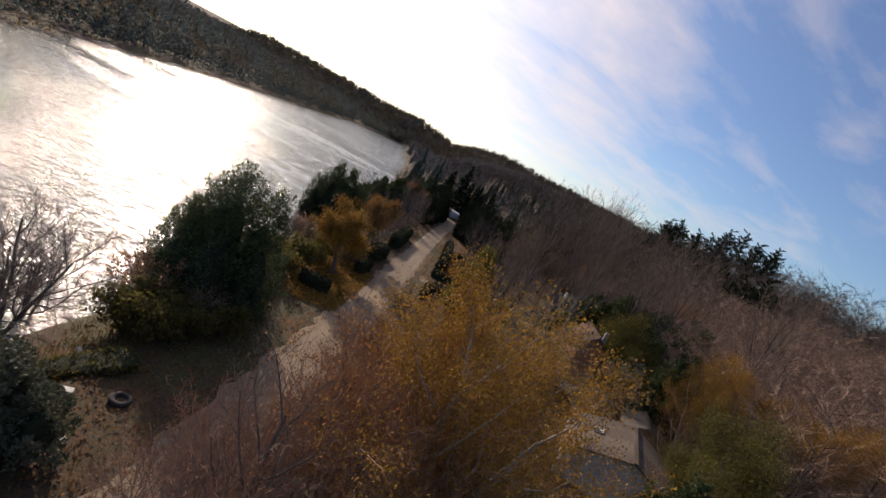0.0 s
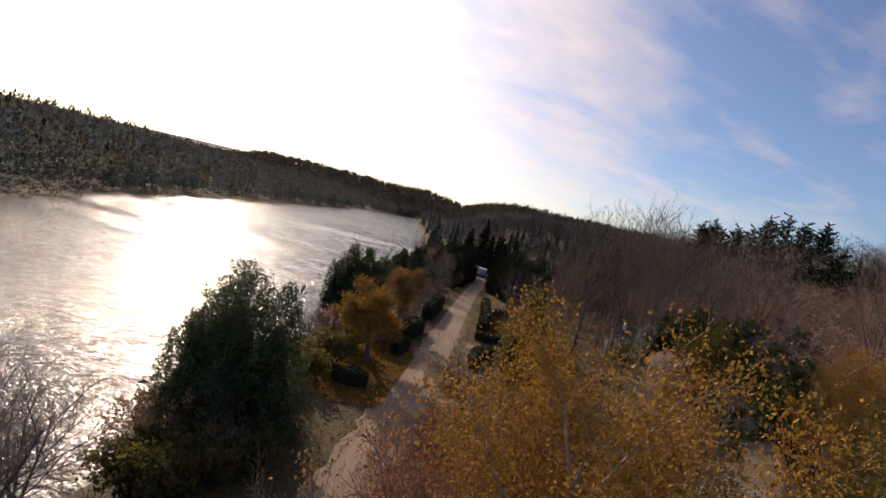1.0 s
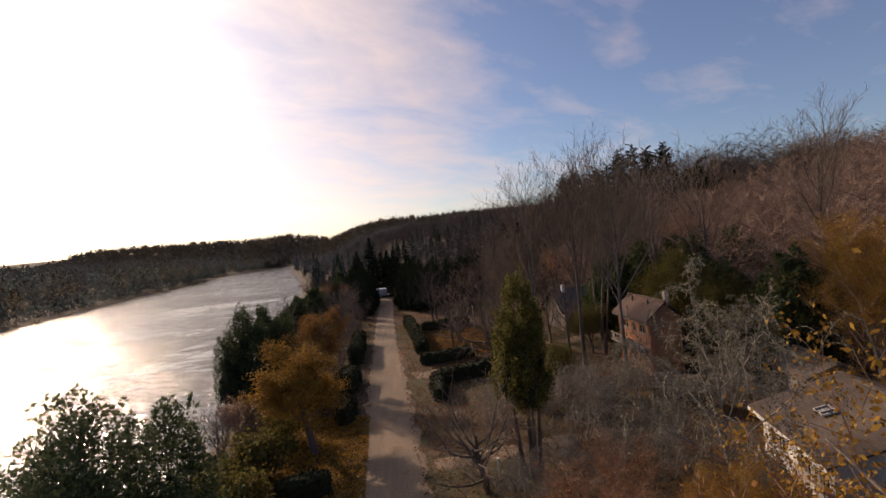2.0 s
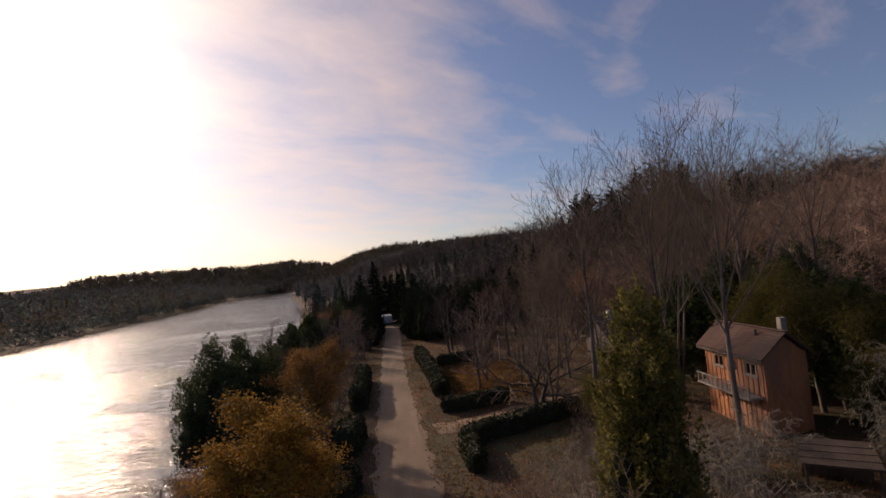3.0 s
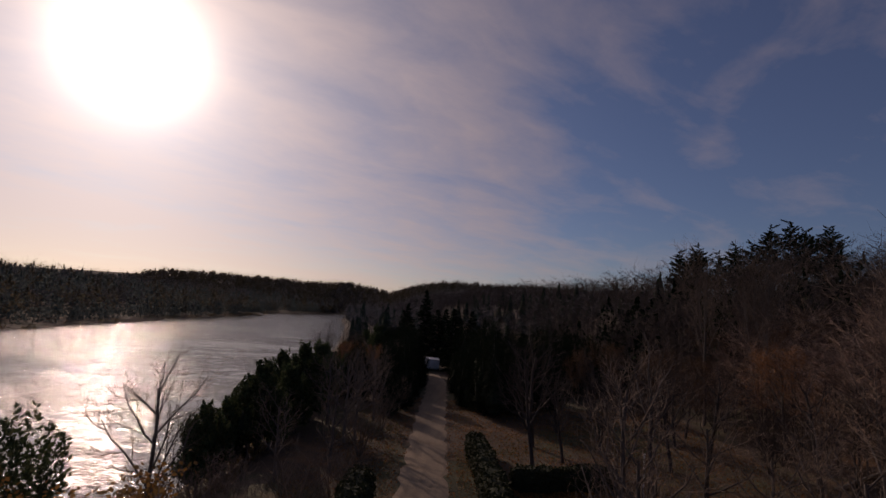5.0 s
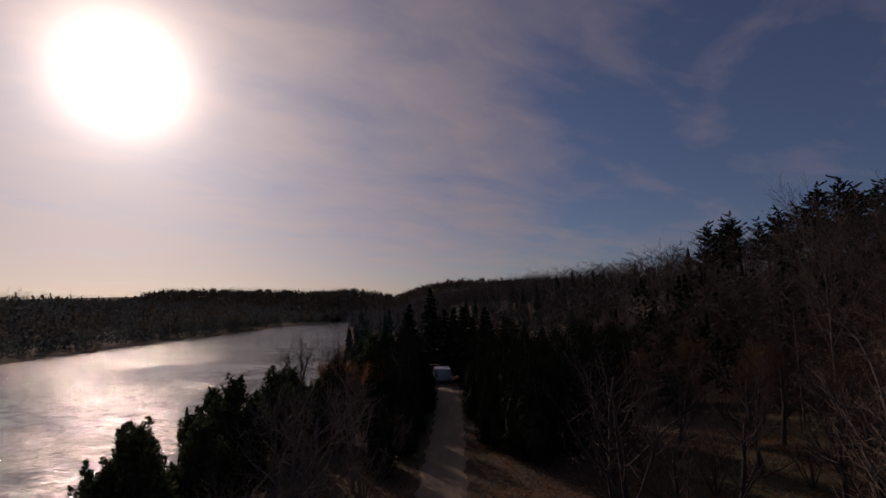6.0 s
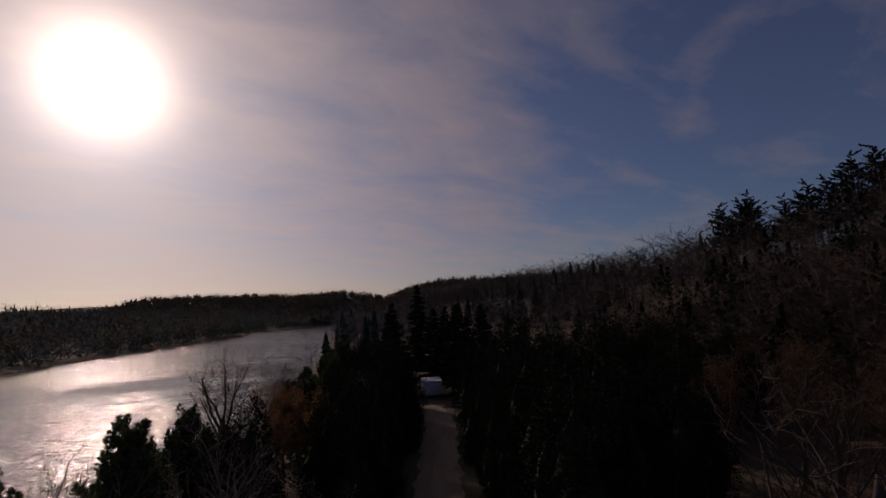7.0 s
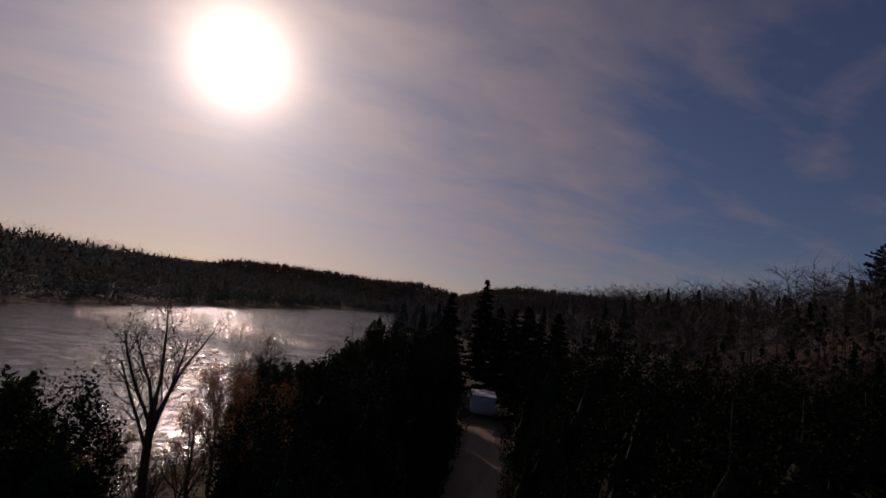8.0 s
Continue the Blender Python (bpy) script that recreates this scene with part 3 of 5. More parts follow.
def lake():
    ys = np.concatenate([np.arange(-400, 0, 25), np.arange(0, 160, 6), np.arange(160, 641, 12)])
    u = np.linspace(0, 1, 24)
    a, b = far_shore(ys) - 3.5, shore(ys) + 1.5
    x = a[:, None] + (b - a)[:, None] * u
    v = np.stack([x, np.repeat(ys[:, None], 24, 1), np.zeros_like(x)], -1).reshape(-1, 3)
    i = np.arange(23)
    f = (i[None, :, None] + (np.arange(len(ys) - 1) * 24)[:, None, None] + np.array([0, 1, 25, 24])).reshape(-1, 4)
    tagged(new("water", to_mesh("water", v, f, WATER, True)), "wind-rippled grey lake glittering in low sun", kind="structure")


lake()


def lane_half(y):
    return np.interp(y, (30, 58, 70, 108, 120, 126), (1.55, 1.35, 1.15, 1.12, 1.5, 1.2))


def strip(name, mid, y0, y1, half, label, kind="structure", step=0.8):
    """A gravel way along a middle line, slightly crowned, its edges running out into the grass."""
    ys = np.arange(y0, y1, step)
    u = np.array([-1.35, -1.0, -0.75, -0.45, -0.15, 0.15, 0.45, 0.75, 1.0, 1.35])
    lift = np.array([-0.10, 0.025, 0.05, 0.025, 0.06, 0.06, 0.025, 0.05, 0.025, -0.10])
    edge = 1 + 0.10 * np.sin(ys * 1.7)[:, None] * np.sign(u) + 0.07 * np.sin(ys * 4.3 + 1)[:, None]
    x = mid(ys)[:, None] + half(ys)[:, None] * u * edge
    z = height(x, ys[:, None]) + lift + 0.01 * np.sin(ys * 3.1)[:, None]
    v = np.stack([x, np.repeat(ys[:, None], len(u), 1), z], -1).reshape(-1, 3)
    n, i = len(u), np.arange(len(u) - 1)
    f = (i[None, :, None] + (np.arange(len(ys) - 1) * n)[:, None, None] + np.array([0, 1, n + 1, n])).reshape(-1, 4)
    return tagged(new(name, to_mesh(name, v, f, GRAVEL, True)), label, kind=kind)


strip("road", road_mid, -60, 130, lane_half, "pale gravel lane with worn wheel tracks and fallen leaves")


# ---- trees by the near shore ----
stand(cedar("cedar_clump", 11, [(0, 0, 8.3, 2.2), (1.5, 0.9, 7.5, 2.0), (-1.3, 0.7, 7.0, 2.0), (0.5, -1.3, 6.9, 2.1), (-1.2, -1.2, 5.8, 1.8), (2.5, -0.3, 6.0, 1.7), (-2.2, 0.2, 5.2, 1.5)], CEDAR, 60000, 0.075,
                      "dense dark green cedar clump with several spires on the bank"), -14.6, 31.0)
stand(cedar("cedar_clump", 12, [(0, 0, 7.0, 1.9), (-1.4, -1.0, 7.0, 1.8), (1.4, 1.1, 6.4, 1.8), (-2.7, 0.5, 5.6, 1.5), (1.5, -1.0, 5.6, 1.7), (0.2, -2.0, 5.6, 1.6), (-0.4, 1.6, 6.0, 1.6), (-2.6, -1.9, 5.0, 1.3)], CEDAR, 60000, 0.075,
                      "tall dark cedar clump with pointed tops above the water"), -18.2, 58.6, 0, 0.94, 1.03)
stand(tree("maple_tree", 21, MAPLE, 5.8, 0.14, BARK, TWIG, GOLD, 34000, 0.05, 0.17, "golden yellow autumn maple with a forked dark trunk"), -12.0, 44.0, 0, 1.5, 1.02)
stand(tree("maple_tree", 22, MAPLE, 6.0, 0.13, BARK, TWIG, ORANGE, 26000, 0.052, 0.17, "orange domed autumn tree beside the lane"), -12.9, 55.4, 0, 1.08, 1.0)
shore_row = cedar("cedar_tree", 31, [(0, 0, 5.6, 0.95), (0.95, 0.7, 4.7, 0.8), (-0.95, 0.4, 4.4, 0.75), (0.2, -1.0, 3.7, 0.8)], CEDAR, 16000, 0.105, "dark shaggy cedar in the shoreline row", low=0.16)
stand(shore_row, -21.6, 76.5, 10, 0.8)
shore_row["group"] = "shoreline cedar row"
for x, y, a, s, h in ((-20.0, 80, 80, 0.95, 0.95), (-21.6, 79.0, 20, 0.8, 0.74), (-19.4, 83.2, 310, 0.8, 0.8), (-22.2, 84, 140, 0.9, 0.86), (-19.6, 86.5, 200, 1.0, 1.0), (-22.6, 90, 40, 0.95, 1.0), (-20.4, 93, 300, 1.0, 0.98), (-19.0, 97.0, 30, 0.8, 0.72),
                      (-22.4, 96, 100, 0.9, 0.86), (-21.4, 98.6, 220, 1.0, 0.98), (-22.8, 100.0, 20, 0.75, 0.82), (-18.4, 106.5, 160, 0.9, 0.88), (-20.8, 109.5, 260, 0.8, 0.86),
                      (-20.0, 111.5, 60, 0.9, 0.86), (-22.5, 115, 10, 0.8, 0.72), (-19.6, 117, 200, 1.1, 1.05), (-24.0, 121, 70, 0.8, 0.66),
                      (-27.0, 125, 20, 0.7, 0.5), (-21.0, 125, 300, 1.2, 1.25), (-28.5, 133, 150, 0.7, 0.5), (-24.5, 134, 10, 1.1, 1.05), (-30.0, 142, 80, 0.8, 0.6)):
    again(shore_row, x, y, a, s, h)

maple_bare = tree("bare_tree", 41, MAPLE, 8.0, 0.13, BARK, TWIG, label="bare deciduous tree with fine grey-brown twigs")
tall_bare = tree("bare_tree", 42, TALL, 16.0, 0.15, BARK, TWIG, label="tall bare tree with a fan of upright limbs", stems=1)
tall_bare_b = tree("bare_tree", 43, TALL, 16.0, 0.10, BARK, TWIG, label="tall slender bare tree on the hillside", stems=3, splay=0.16)
spread_bare = tree("bare_tree", 44, SPREAD, 6.6, 0.10, BARK, TWIG, label="spreading bare tree with a dark leaning trunk", lean=(-0.25, 0.1), stems=2, splay=0.22)
dark_bare = tree("bare_tree", 56, MAPLE, 8.0, 0.12, DARK_BARK, SHADED_TWIG, label="bare tree with the slope's shade in its dark colour")
dark_brush = tree("bare_shrub", 57, SHRUB, 4.2, 0.045, DARK_BARK, SHADED_TWIG, label="twiggy shrub with many thin stems, coloured as in shade", category="shrub", stems=5, splay=0.4)
brush = tree("bare_shrub", 45, SHRUB, 4.2, 0.045, TWIG, TWIG, label="bare twiggy shrub with many thin stems", category="shrub", stems=5, splay=0.4)
twig_thicket = stand(tree("bare_shrub", 55, SHRUB, 4.4, 0.035, PALE_BARK, RED_TWIG, label="thicket of fine mauve-brown twigs over the lane edge", category="shrub", stems=7, splay=0.5), -3.8, 20.0, 0, 1.0, 1.4)
red_brush = tree("autumn_shrub", 46, MAPLE, 6.0, 0.042, BARK, RED_TWIG, RUSSET, 8000, 0.048, 0.12, "reddish twiggy shrub with sparse russet leaves", "shrub", stems=6, splay=0.45)
amber_brush = tree("autumn_shrub", 52, MAPLE, 6.0, 0.042, BARK, RED_TWIG, ORANGE, 15000, 0.045, 0.14, "twiggy shrub with scattered amber leaves", "shrub", stems=6, splay=0.5)
willow = tree("weeping_tree", 47, WEEP, 6.4, 0.075, PALE_BARK, PALE_TWIG, LICHEN, 16000, 0.035, 0.05, fine=0.8, label="pale grey weeping tree with trailing twigs")
grey_shrub = tree("grey_shrub", 48, WEEP, 4.2, 0.05, PALE_BARK, PALE_TWIG, fine=0.8, label="pale grey tangled bare shrub", category="shrub", stems=3, splay=0.4)
olive_tree = tree("ivy_tree", 49, MAPLE, 7.4, 0.14, BARK, TWIG, OLIVE, 24000, 0.055, 0.36, "olive-green leafy tree among bare branches")
pink_shrub = tree("pink_shrub", 50, MAPLE, 4.2, 0.06, BARK, RED_TWIG, PINK, 2200, 0.10, 0.12, "pinkish half-bare shrub by the water", "shrub", stems=4, splay=0.35)
brown_tree = tree("brown_tree", 58, MAPLE, 8.0, 0.12, DARK_BARK, SHADED_TWIG, BROWN_LEAF, 6500, 0.06, 0.2, "dull brown-leaved tree with the slope's shade in its twig colour", "tree")
russet_tree = tree("russet_tree", 51, MAPLE, 8.5, 0.14, BARK, RED_TWIG, RUSSET, 4200, 0.07, 0.2, "russet-leaved tree on the slope")

for ob, name in ((maple_bare, "bare trees along the lane"), (tall_bare, "tall bare trees at the foot of the slope"), (tall_bare_b, "tall bare trees at the foot of the slope"),
                 (brush, "bare shrubs"), (dark_brush, "dark shrubs on the lower slope"), (dark_bare, "dark bare trees on the lower slope"), (red_brush, "autumn shrubs by the lane"), (amber_brush, "autumn shrubs by the lane"), (grey_shrub, "grey shrubs in the garden"),
                 (olive_tree, "olive-green trees"), (russet_tree, "russet trees on the slope"), (pink_shrub, "pinkish shrubs by the water"), (twig_thicket, "twig thickets at the lane edge")):
    ob["group"] = name

# waterside
stand(tall_bare, 7.0, 48.6, 0, 1.0, 1.06)
stand(maple_bare, -14.8, 83.0, 30, 0.85, 0.8)
pale_tree = stand(tree("pale_shore_tree", 53, MAPLE, 6.8, 0.085, BARK, TWIG, label="many-stemmed bare tree against the bright water", stems=3, splay=0.22), -16.9, 22.4, 0, 1.1, 1.0)
again(pale_tree, -17.4, 18.2, 120, 1.0, 0.95)
again(pale_tree, -17.8, 20.6, 30, 1.0, 0.9)
again(pale_tree, -18.3, 25.0, 290, 0.8, 0.72)
again(pale_tree, -18.2, 48.2, 200, 0.55, 0.5)
again(maple_bare, -18.6, 67.3, 100, 0.8, 0.98, "slender bare tree in front of the lake")
# its backlit silhouette is held in the dark bark colour
stand(tree("forked_tree", 54, FORK, 7.9, 0.135, DARK_BARK, DARK_BARK, BROWN_LEAF, 1600, 0.05, 0.15, label="dark forked tree with a few dead leaves against the water", fine=0.9), -23.0, 105.7, 130, 1.08)
for x, y, a, s, h in ((-21.2, 107.0, 40, 0.5, 0.64), (-19.6, 105.4, 110, 0.5, 0.6), (-17.6, 103.8, 200, 0.5, 0.58), (-19.0, 102.4, 290, 0.42, 0.48), (-16.2, 101.6, 20, 0.45, 0.5)):
    again(russet_tree, x, y, a, s, h, "half-bare brown-leaved tree on the shore")
again(russet_tree, -22.4, 102.4, 20, 0.36, 0.42, "brown-leaved shrub under the forked tree")
again(russet_tree, -24.2, 105.2, 200, 0.34, 0.42, "brown-leaved shrub under the forked tree")
for x, y, a, s in ((-23.6, 103.6, 10, 0.6), (-22.0, 104.6, 80, 0.55), (-24.4, 107.0, 150, 0.5), (-21.0, 103.4, 220, 0.6), (-22.2, 106.6, 300, 0.55)):
    again(dark_brush, x, y, a, s, s, "low dark brush under the forked tree")
again(tall_bare_b, -21.5, 109.4, 40, 0.42, 0.45, "thin bare sapling on the shore")
again(maple_bare, -19.0, 49.5, 10, 0.5, 0.5, "small bare shrub at the water's edge")
stand(pink_shrub, -15.6, 28.2, 0, 0.95)
again(pink_shrub, -18.8, 52.6, 70, 0.7)
again(pink_shrub, -17.2, 40.5, 150, 0.6)
stand(brush, -12.4, 27.8, 40, 0.55)
again(brush, 10.4, 21.6, 70, 1.5)
again(brush, 12.6, 23.8, 190, 1.6)
again(brush, 8.6, 19.4, 290, 1.3)
for x, y, a, s in ((-13.6, 25.6, 0, 0.4), (-11.8, 33.4, 90, 0.42), (-12.7, 35.2, 200, 0.4), (-16.2, 36.5, 20, 0.6), (-17.0, 44.5, 120, 0.6), (-15.2, 48.0, 60, 0.6),
                   (-19.6, 63.5, 10, 0.7), (-21.0, 72.0, 220, 0.7), (-17.8, 71.0, 100, 0.6)):
    again(brush, x, y, a, s)
near_green = stand(cedar("evergreen_shrub", 61, [(0, 0, 2.8, 1.4), (1.0, 0.6, 2.3, 1.1), (-0.6, 1.0, 2.2, 1.2)], JUNIPER, 12000, 0.075, "dull grey-green juniper shrub by the lawn", "shrub"), -11.6, 17.2)
again(near_green, -13.4, 18.6, 120, 0.9)
olive_low = tree("bank_shrub", 62, SHRUB, 2.6, 0.05, BARK, TWIG, OLIVE, 2600, 0.14, 0.2, "yellow-green shrub spilling down the bank", "shrub", stems=5, splay=0.6)
stand(olive_low, -14.2, 27.6)
again(olive_low, -15.0, 33.8, 90, 1.0)
again(olive_low, -15.4, 41.2, 30, 0.9)

# along the lane, lake side
for x, y, a, s, h in ((-14.6, 76, 0, 0.75, 0.68), (-15.2, 82, 80, 0.9, 0.82), (-14.4, 88, 160, 0.85, 0.78), (-16.4, 92, 20, 0.7, 0.6),
                      (-15.0, 108, 130, 0.9, 0.7), (-17.2, 112, 10, 0.9, 0.72), (-16.6, 74, 200, 0.6, 0.6), (-17.4, 86, 110, 0.8, 0.75)):
    again(maple_bare, x, y, a, s, h, "bare twiggy tree between the lane and the shore")
for x, y, a, s in ((-13.2, 59.6, 30, 0.75), (-14.6, 61.4, 130, 0.9), (-13.0, 63.0, 230, 0.7), (-15.2, 64.8, 80, 0.9), (-13.4, 66.0, 310, 0.6), (-16.2, 67.4, 10, 0.8), (-14.2, 69.6, 190, 0.8), (-15.4, 58.0, 280, 0.7), (-13.2, 71.5, 0, 0.7), (-13.6, 79, 60, 0.8), (-13.4, 85.5, 120, 0.75), (-13.5, 92, 200, 0.8), (-14.0, 99.5, 20, 0.8), (-14.2, 105, 90, 0.8)):
    again(brush, x, y, a, s)

# foreground on the hill side of the lane
gold_c = stand(tree("autumn_tree", 23, MAPLE, 11.2, 0.17, PALE_BARK, RED_TWIG, GOLD, 62000, 0.05, 0.22, "broad tree with golden orange leaves in its upper crown", clear=0.62, stems=3, splay=0.3), -0.5, 19.8, 200, 0.92, 1.0)
again(gold_c, 15.6, 39.2, 40, 0.62, 0.78, "golden olive tree behind the cottage")
again(gold_c, 18.6, 43.0, 120, 0.9, 0.86, "golden olive tree behind the cottage")
again(gold_c, 22.4, 38.0, 290, 0.8, 0.8, "golden olive tree behind the cottage")
again(gold_c, 1.6, 29.6, 60, 0.42, 0.38, "small golden shrub-like tree in front of the cottage")
stand(red_brush, 0.4, 28.0, 0, 0.8, 0.62)
again(red_brush, -2.5, 19.6, 140, 1.0, 1.45, "tall thicket of reddish twigs with sparse russet leaves")
again(red_brush, -1.6, 22.4, 250, 0.95, 1.35, "tall thicket of reddish twigs with sparse russet leaves")
again(amber_brush, -0.4, 17.6, 30, 0.85, 1.3, "tall twiggy thicket with amber leaves")
again(red_brush, -4.2, 24.6, 20, 0.62, 0.72)
for x, y, a, s, h in ((-5.5, 21.0, 10, 0.9, 1.1), (-5.0, 18.0, 100, 1.0, 1.3), (-6.2, 19.4, 200, 0.7, 0.9), (-4.4, 22.4, 300, 0.9, 1.3), (-5.6, 16.2, 40, 1.0, 1.2), (-4.2, 15.4, 160, 1.1, 1.3), (-6.6, 17.4, 270, 0.8, 0.9), (-5.2, 19.6, 330, 0.9, 1.2), (-3.2, 17.8, 220, 1.0, 1.4)):
    again(twig_thicket, x, y, a, s, h)
again(red_brush, -1.6, 24.6, 80, 0.8, 0.85)
stand(amber_brush, 1.4, 24.8, 160, 0.8, 0.85)
again(amber_brush, 2.0, 31.4, 220, 0.7, 0.5)
again(amber_brush, 4.2, 30.2, 120, 0.7, 0.55)
again(red_brush, -0.6, 33.4, 300, 0.7, 0.6)
again(amber_brush, 0.6, 21.6, 90, 0.8, 1.2)
again(red_brush, 5.2, 35.4, 30, 0.5, 0.4)
again(maple_bare, -4.3, 17.2, 200, 0.75, 1.0, "small bare tree with pale branches by the lane")
stand(spread_bare, -3.9, 38.0, 60, 0.7, 0.85)
again(spread_bare, 0.2, 58.4, 150, 1.05, 1.05)
again(spread_bare, -1.7, 67.2, 20, 0.8, 0.85)
stand(grey_shrub, 1.6, 41.6, 0, 1.0)
again(grey_shrub, -1.4, 45.0, 100, 0.8)
again(grey_shrub, -0.6, 36.4, 40, 0.7)
again(grey_shrub, -2.6, 36.6, 150, 0.55)
again(grey_shrub, 2.6, 44.6, 220, 0.85)
again(grey_shrub, 4.4, 40.2, 300, 0.6)
again(olive_tree, 12.8, 30.4, 80, 1.15, 1.2, "olive-yellow leafy tree beside the cottage")
again(shore_row, 15.4, 44.6, 60, 1.3, 1.35, "dark green cedar behind the cottage")
again(shore_row, 10.6, 27.4, 150, 1.1, 1.0, "dark green cedar beside the cottage")
stand(willow, 4.3, 34.4, 0, 1.1, 1.42)
again(willow, 11.2, 45.4, 130, 0.9)
stand(cedar("evergreen_tree", 63, [(0, 0, 8.6, 0.85), (0.6, 0.3, 7.4, 0.75), (-0.6, 0.2, 7.0, 0.75), (0.1, -0.5, 6.6, 0.7)], OLIVE_DARK, 30000, 0.06, "olive-green evergreen with a high dense crown in the garden", "evergreen tree", low=0.42, plume=0.8), -1.7, 39.0)
stand(olive_tree, 13.4, 55.4, 0, 0.95, 1.05)
again(olive_tree, 14.4, 48.4, 120, 0.9, 0.85)
again(olive_tree, 14.0, 52.0, 240, 1.0)
again(olive_tree, 16.5, 45.0, 30, 0.9)
for x, y, a, sz, h in ((13.4, 58.4, 0, 1.6, 1.5), (16.0, 55.0, 100, 1.5, 1.5), (11.4, 61.5, 200, 1.4, 1.25), (15.2, 50.8, 300, 1.4, 1.2)):
    again(shore_row, x, y, a, sz, h, "dark green cedar behind the cabin")
again(tall_bare, 5.6, 51.8, 130, 1.05, 1.1)
again(tall_bare_b, 9.0, 57.0, 310, 0.9, 1.06)
again(tall_bare, 3.0, 55.6, 220, 1.05, 1.05)
again(tall_bare_b, 1.4, 59.0, 70, 0.7, 0.74)
again(tall_bare, 13.6, 57.0, 250, 1.05, 1.1)
again(tall_bare, 16.5, 54.0, 20, 1.0, 1.06)
again(tall_bare, 23.0, 50.4, 60, 1.15, 1.06)
again(tall_bare_b, 18.6, 68.6, 150, 0.9, 0.95)
again(tall_bare, 13.6, 96.0, 300, 1.0, 1.1)
again(tall_bare_b, 16.5, 92.0, 100, 1.0, 1.05)

# conifers at the end of the lane, their deep shade held in the needle colour
lane_fir = stand(cedar("spruce_tree", 73, [(0, 0, 8.4, 1.9), (1.0, 0.8, 7.0, 1.5), (-0.9, 0.6, 6.4, 1.3), (0.2, -1.1, 6.0, 1.4)], PINE, 22000, 0.072, "evergreen crowding the lane, deep shade in its near-black colour", "evergreen tree"), -5.3, 93.5, 0, 1.0, 0.74)
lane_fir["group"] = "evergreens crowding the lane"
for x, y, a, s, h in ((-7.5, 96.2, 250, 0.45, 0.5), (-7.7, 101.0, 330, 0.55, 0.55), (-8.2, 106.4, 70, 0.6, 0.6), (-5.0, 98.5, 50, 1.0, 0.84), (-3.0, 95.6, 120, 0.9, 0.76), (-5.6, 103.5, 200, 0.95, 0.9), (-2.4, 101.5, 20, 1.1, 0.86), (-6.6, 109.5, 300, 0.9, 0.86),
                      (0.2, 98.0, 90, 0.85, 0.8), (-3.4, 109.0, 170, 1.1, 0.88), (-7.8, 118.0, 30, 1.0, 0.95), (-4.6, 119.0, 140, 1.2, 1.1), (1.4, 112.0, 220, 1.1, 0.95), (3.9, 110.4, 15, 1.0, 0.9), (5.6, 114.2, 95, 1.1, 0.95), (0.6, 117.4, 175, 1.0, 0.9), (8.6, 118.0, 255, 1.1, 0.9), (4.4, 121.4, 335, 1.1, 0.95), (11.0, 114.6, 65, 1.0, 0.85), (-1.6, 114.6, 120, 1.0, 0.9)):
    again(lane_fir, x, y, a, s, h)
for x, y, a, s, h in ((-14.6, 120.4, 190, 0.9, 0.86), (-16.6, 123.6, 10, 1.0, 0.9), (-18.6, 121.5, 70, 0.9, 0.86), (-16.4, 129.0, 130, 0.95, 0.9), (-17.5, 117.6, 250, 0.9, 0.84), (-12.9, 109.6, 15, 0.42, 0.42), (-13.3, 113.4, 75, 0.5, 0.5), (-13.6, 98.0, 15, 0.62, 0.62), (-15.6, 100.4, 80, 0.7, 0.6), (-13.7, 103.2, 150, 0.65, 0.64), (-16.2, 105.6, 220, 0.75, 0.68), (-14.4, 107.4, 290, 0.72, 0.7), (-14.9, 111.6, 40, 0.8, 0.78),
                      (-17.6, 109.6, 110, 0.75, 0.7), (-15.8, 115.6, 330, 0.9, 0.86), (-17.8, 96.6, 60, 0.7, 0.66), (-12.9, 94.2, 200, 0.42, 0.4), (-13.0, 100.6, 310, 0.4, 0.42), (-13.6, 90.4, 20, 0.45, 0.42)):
    again(lane_fir, x, y, a, s, h, "evergreen between the lane and the shore, coloured as in deep shade")
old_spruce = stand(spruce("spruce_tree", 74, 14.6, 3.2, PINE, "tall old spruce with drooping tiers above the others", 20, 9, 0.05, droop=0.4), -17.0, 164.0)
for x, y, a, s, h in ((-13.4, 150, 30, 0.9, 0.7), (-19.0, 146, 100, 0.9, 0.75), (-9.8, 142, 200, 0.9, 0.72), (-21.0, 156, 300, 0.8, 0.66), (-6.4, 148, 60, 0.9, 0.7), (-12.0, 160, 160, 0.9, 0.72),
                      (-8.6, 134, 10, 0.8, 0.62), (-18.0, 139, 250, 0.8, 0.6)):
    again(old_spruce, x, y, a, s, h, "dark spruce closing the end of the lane")


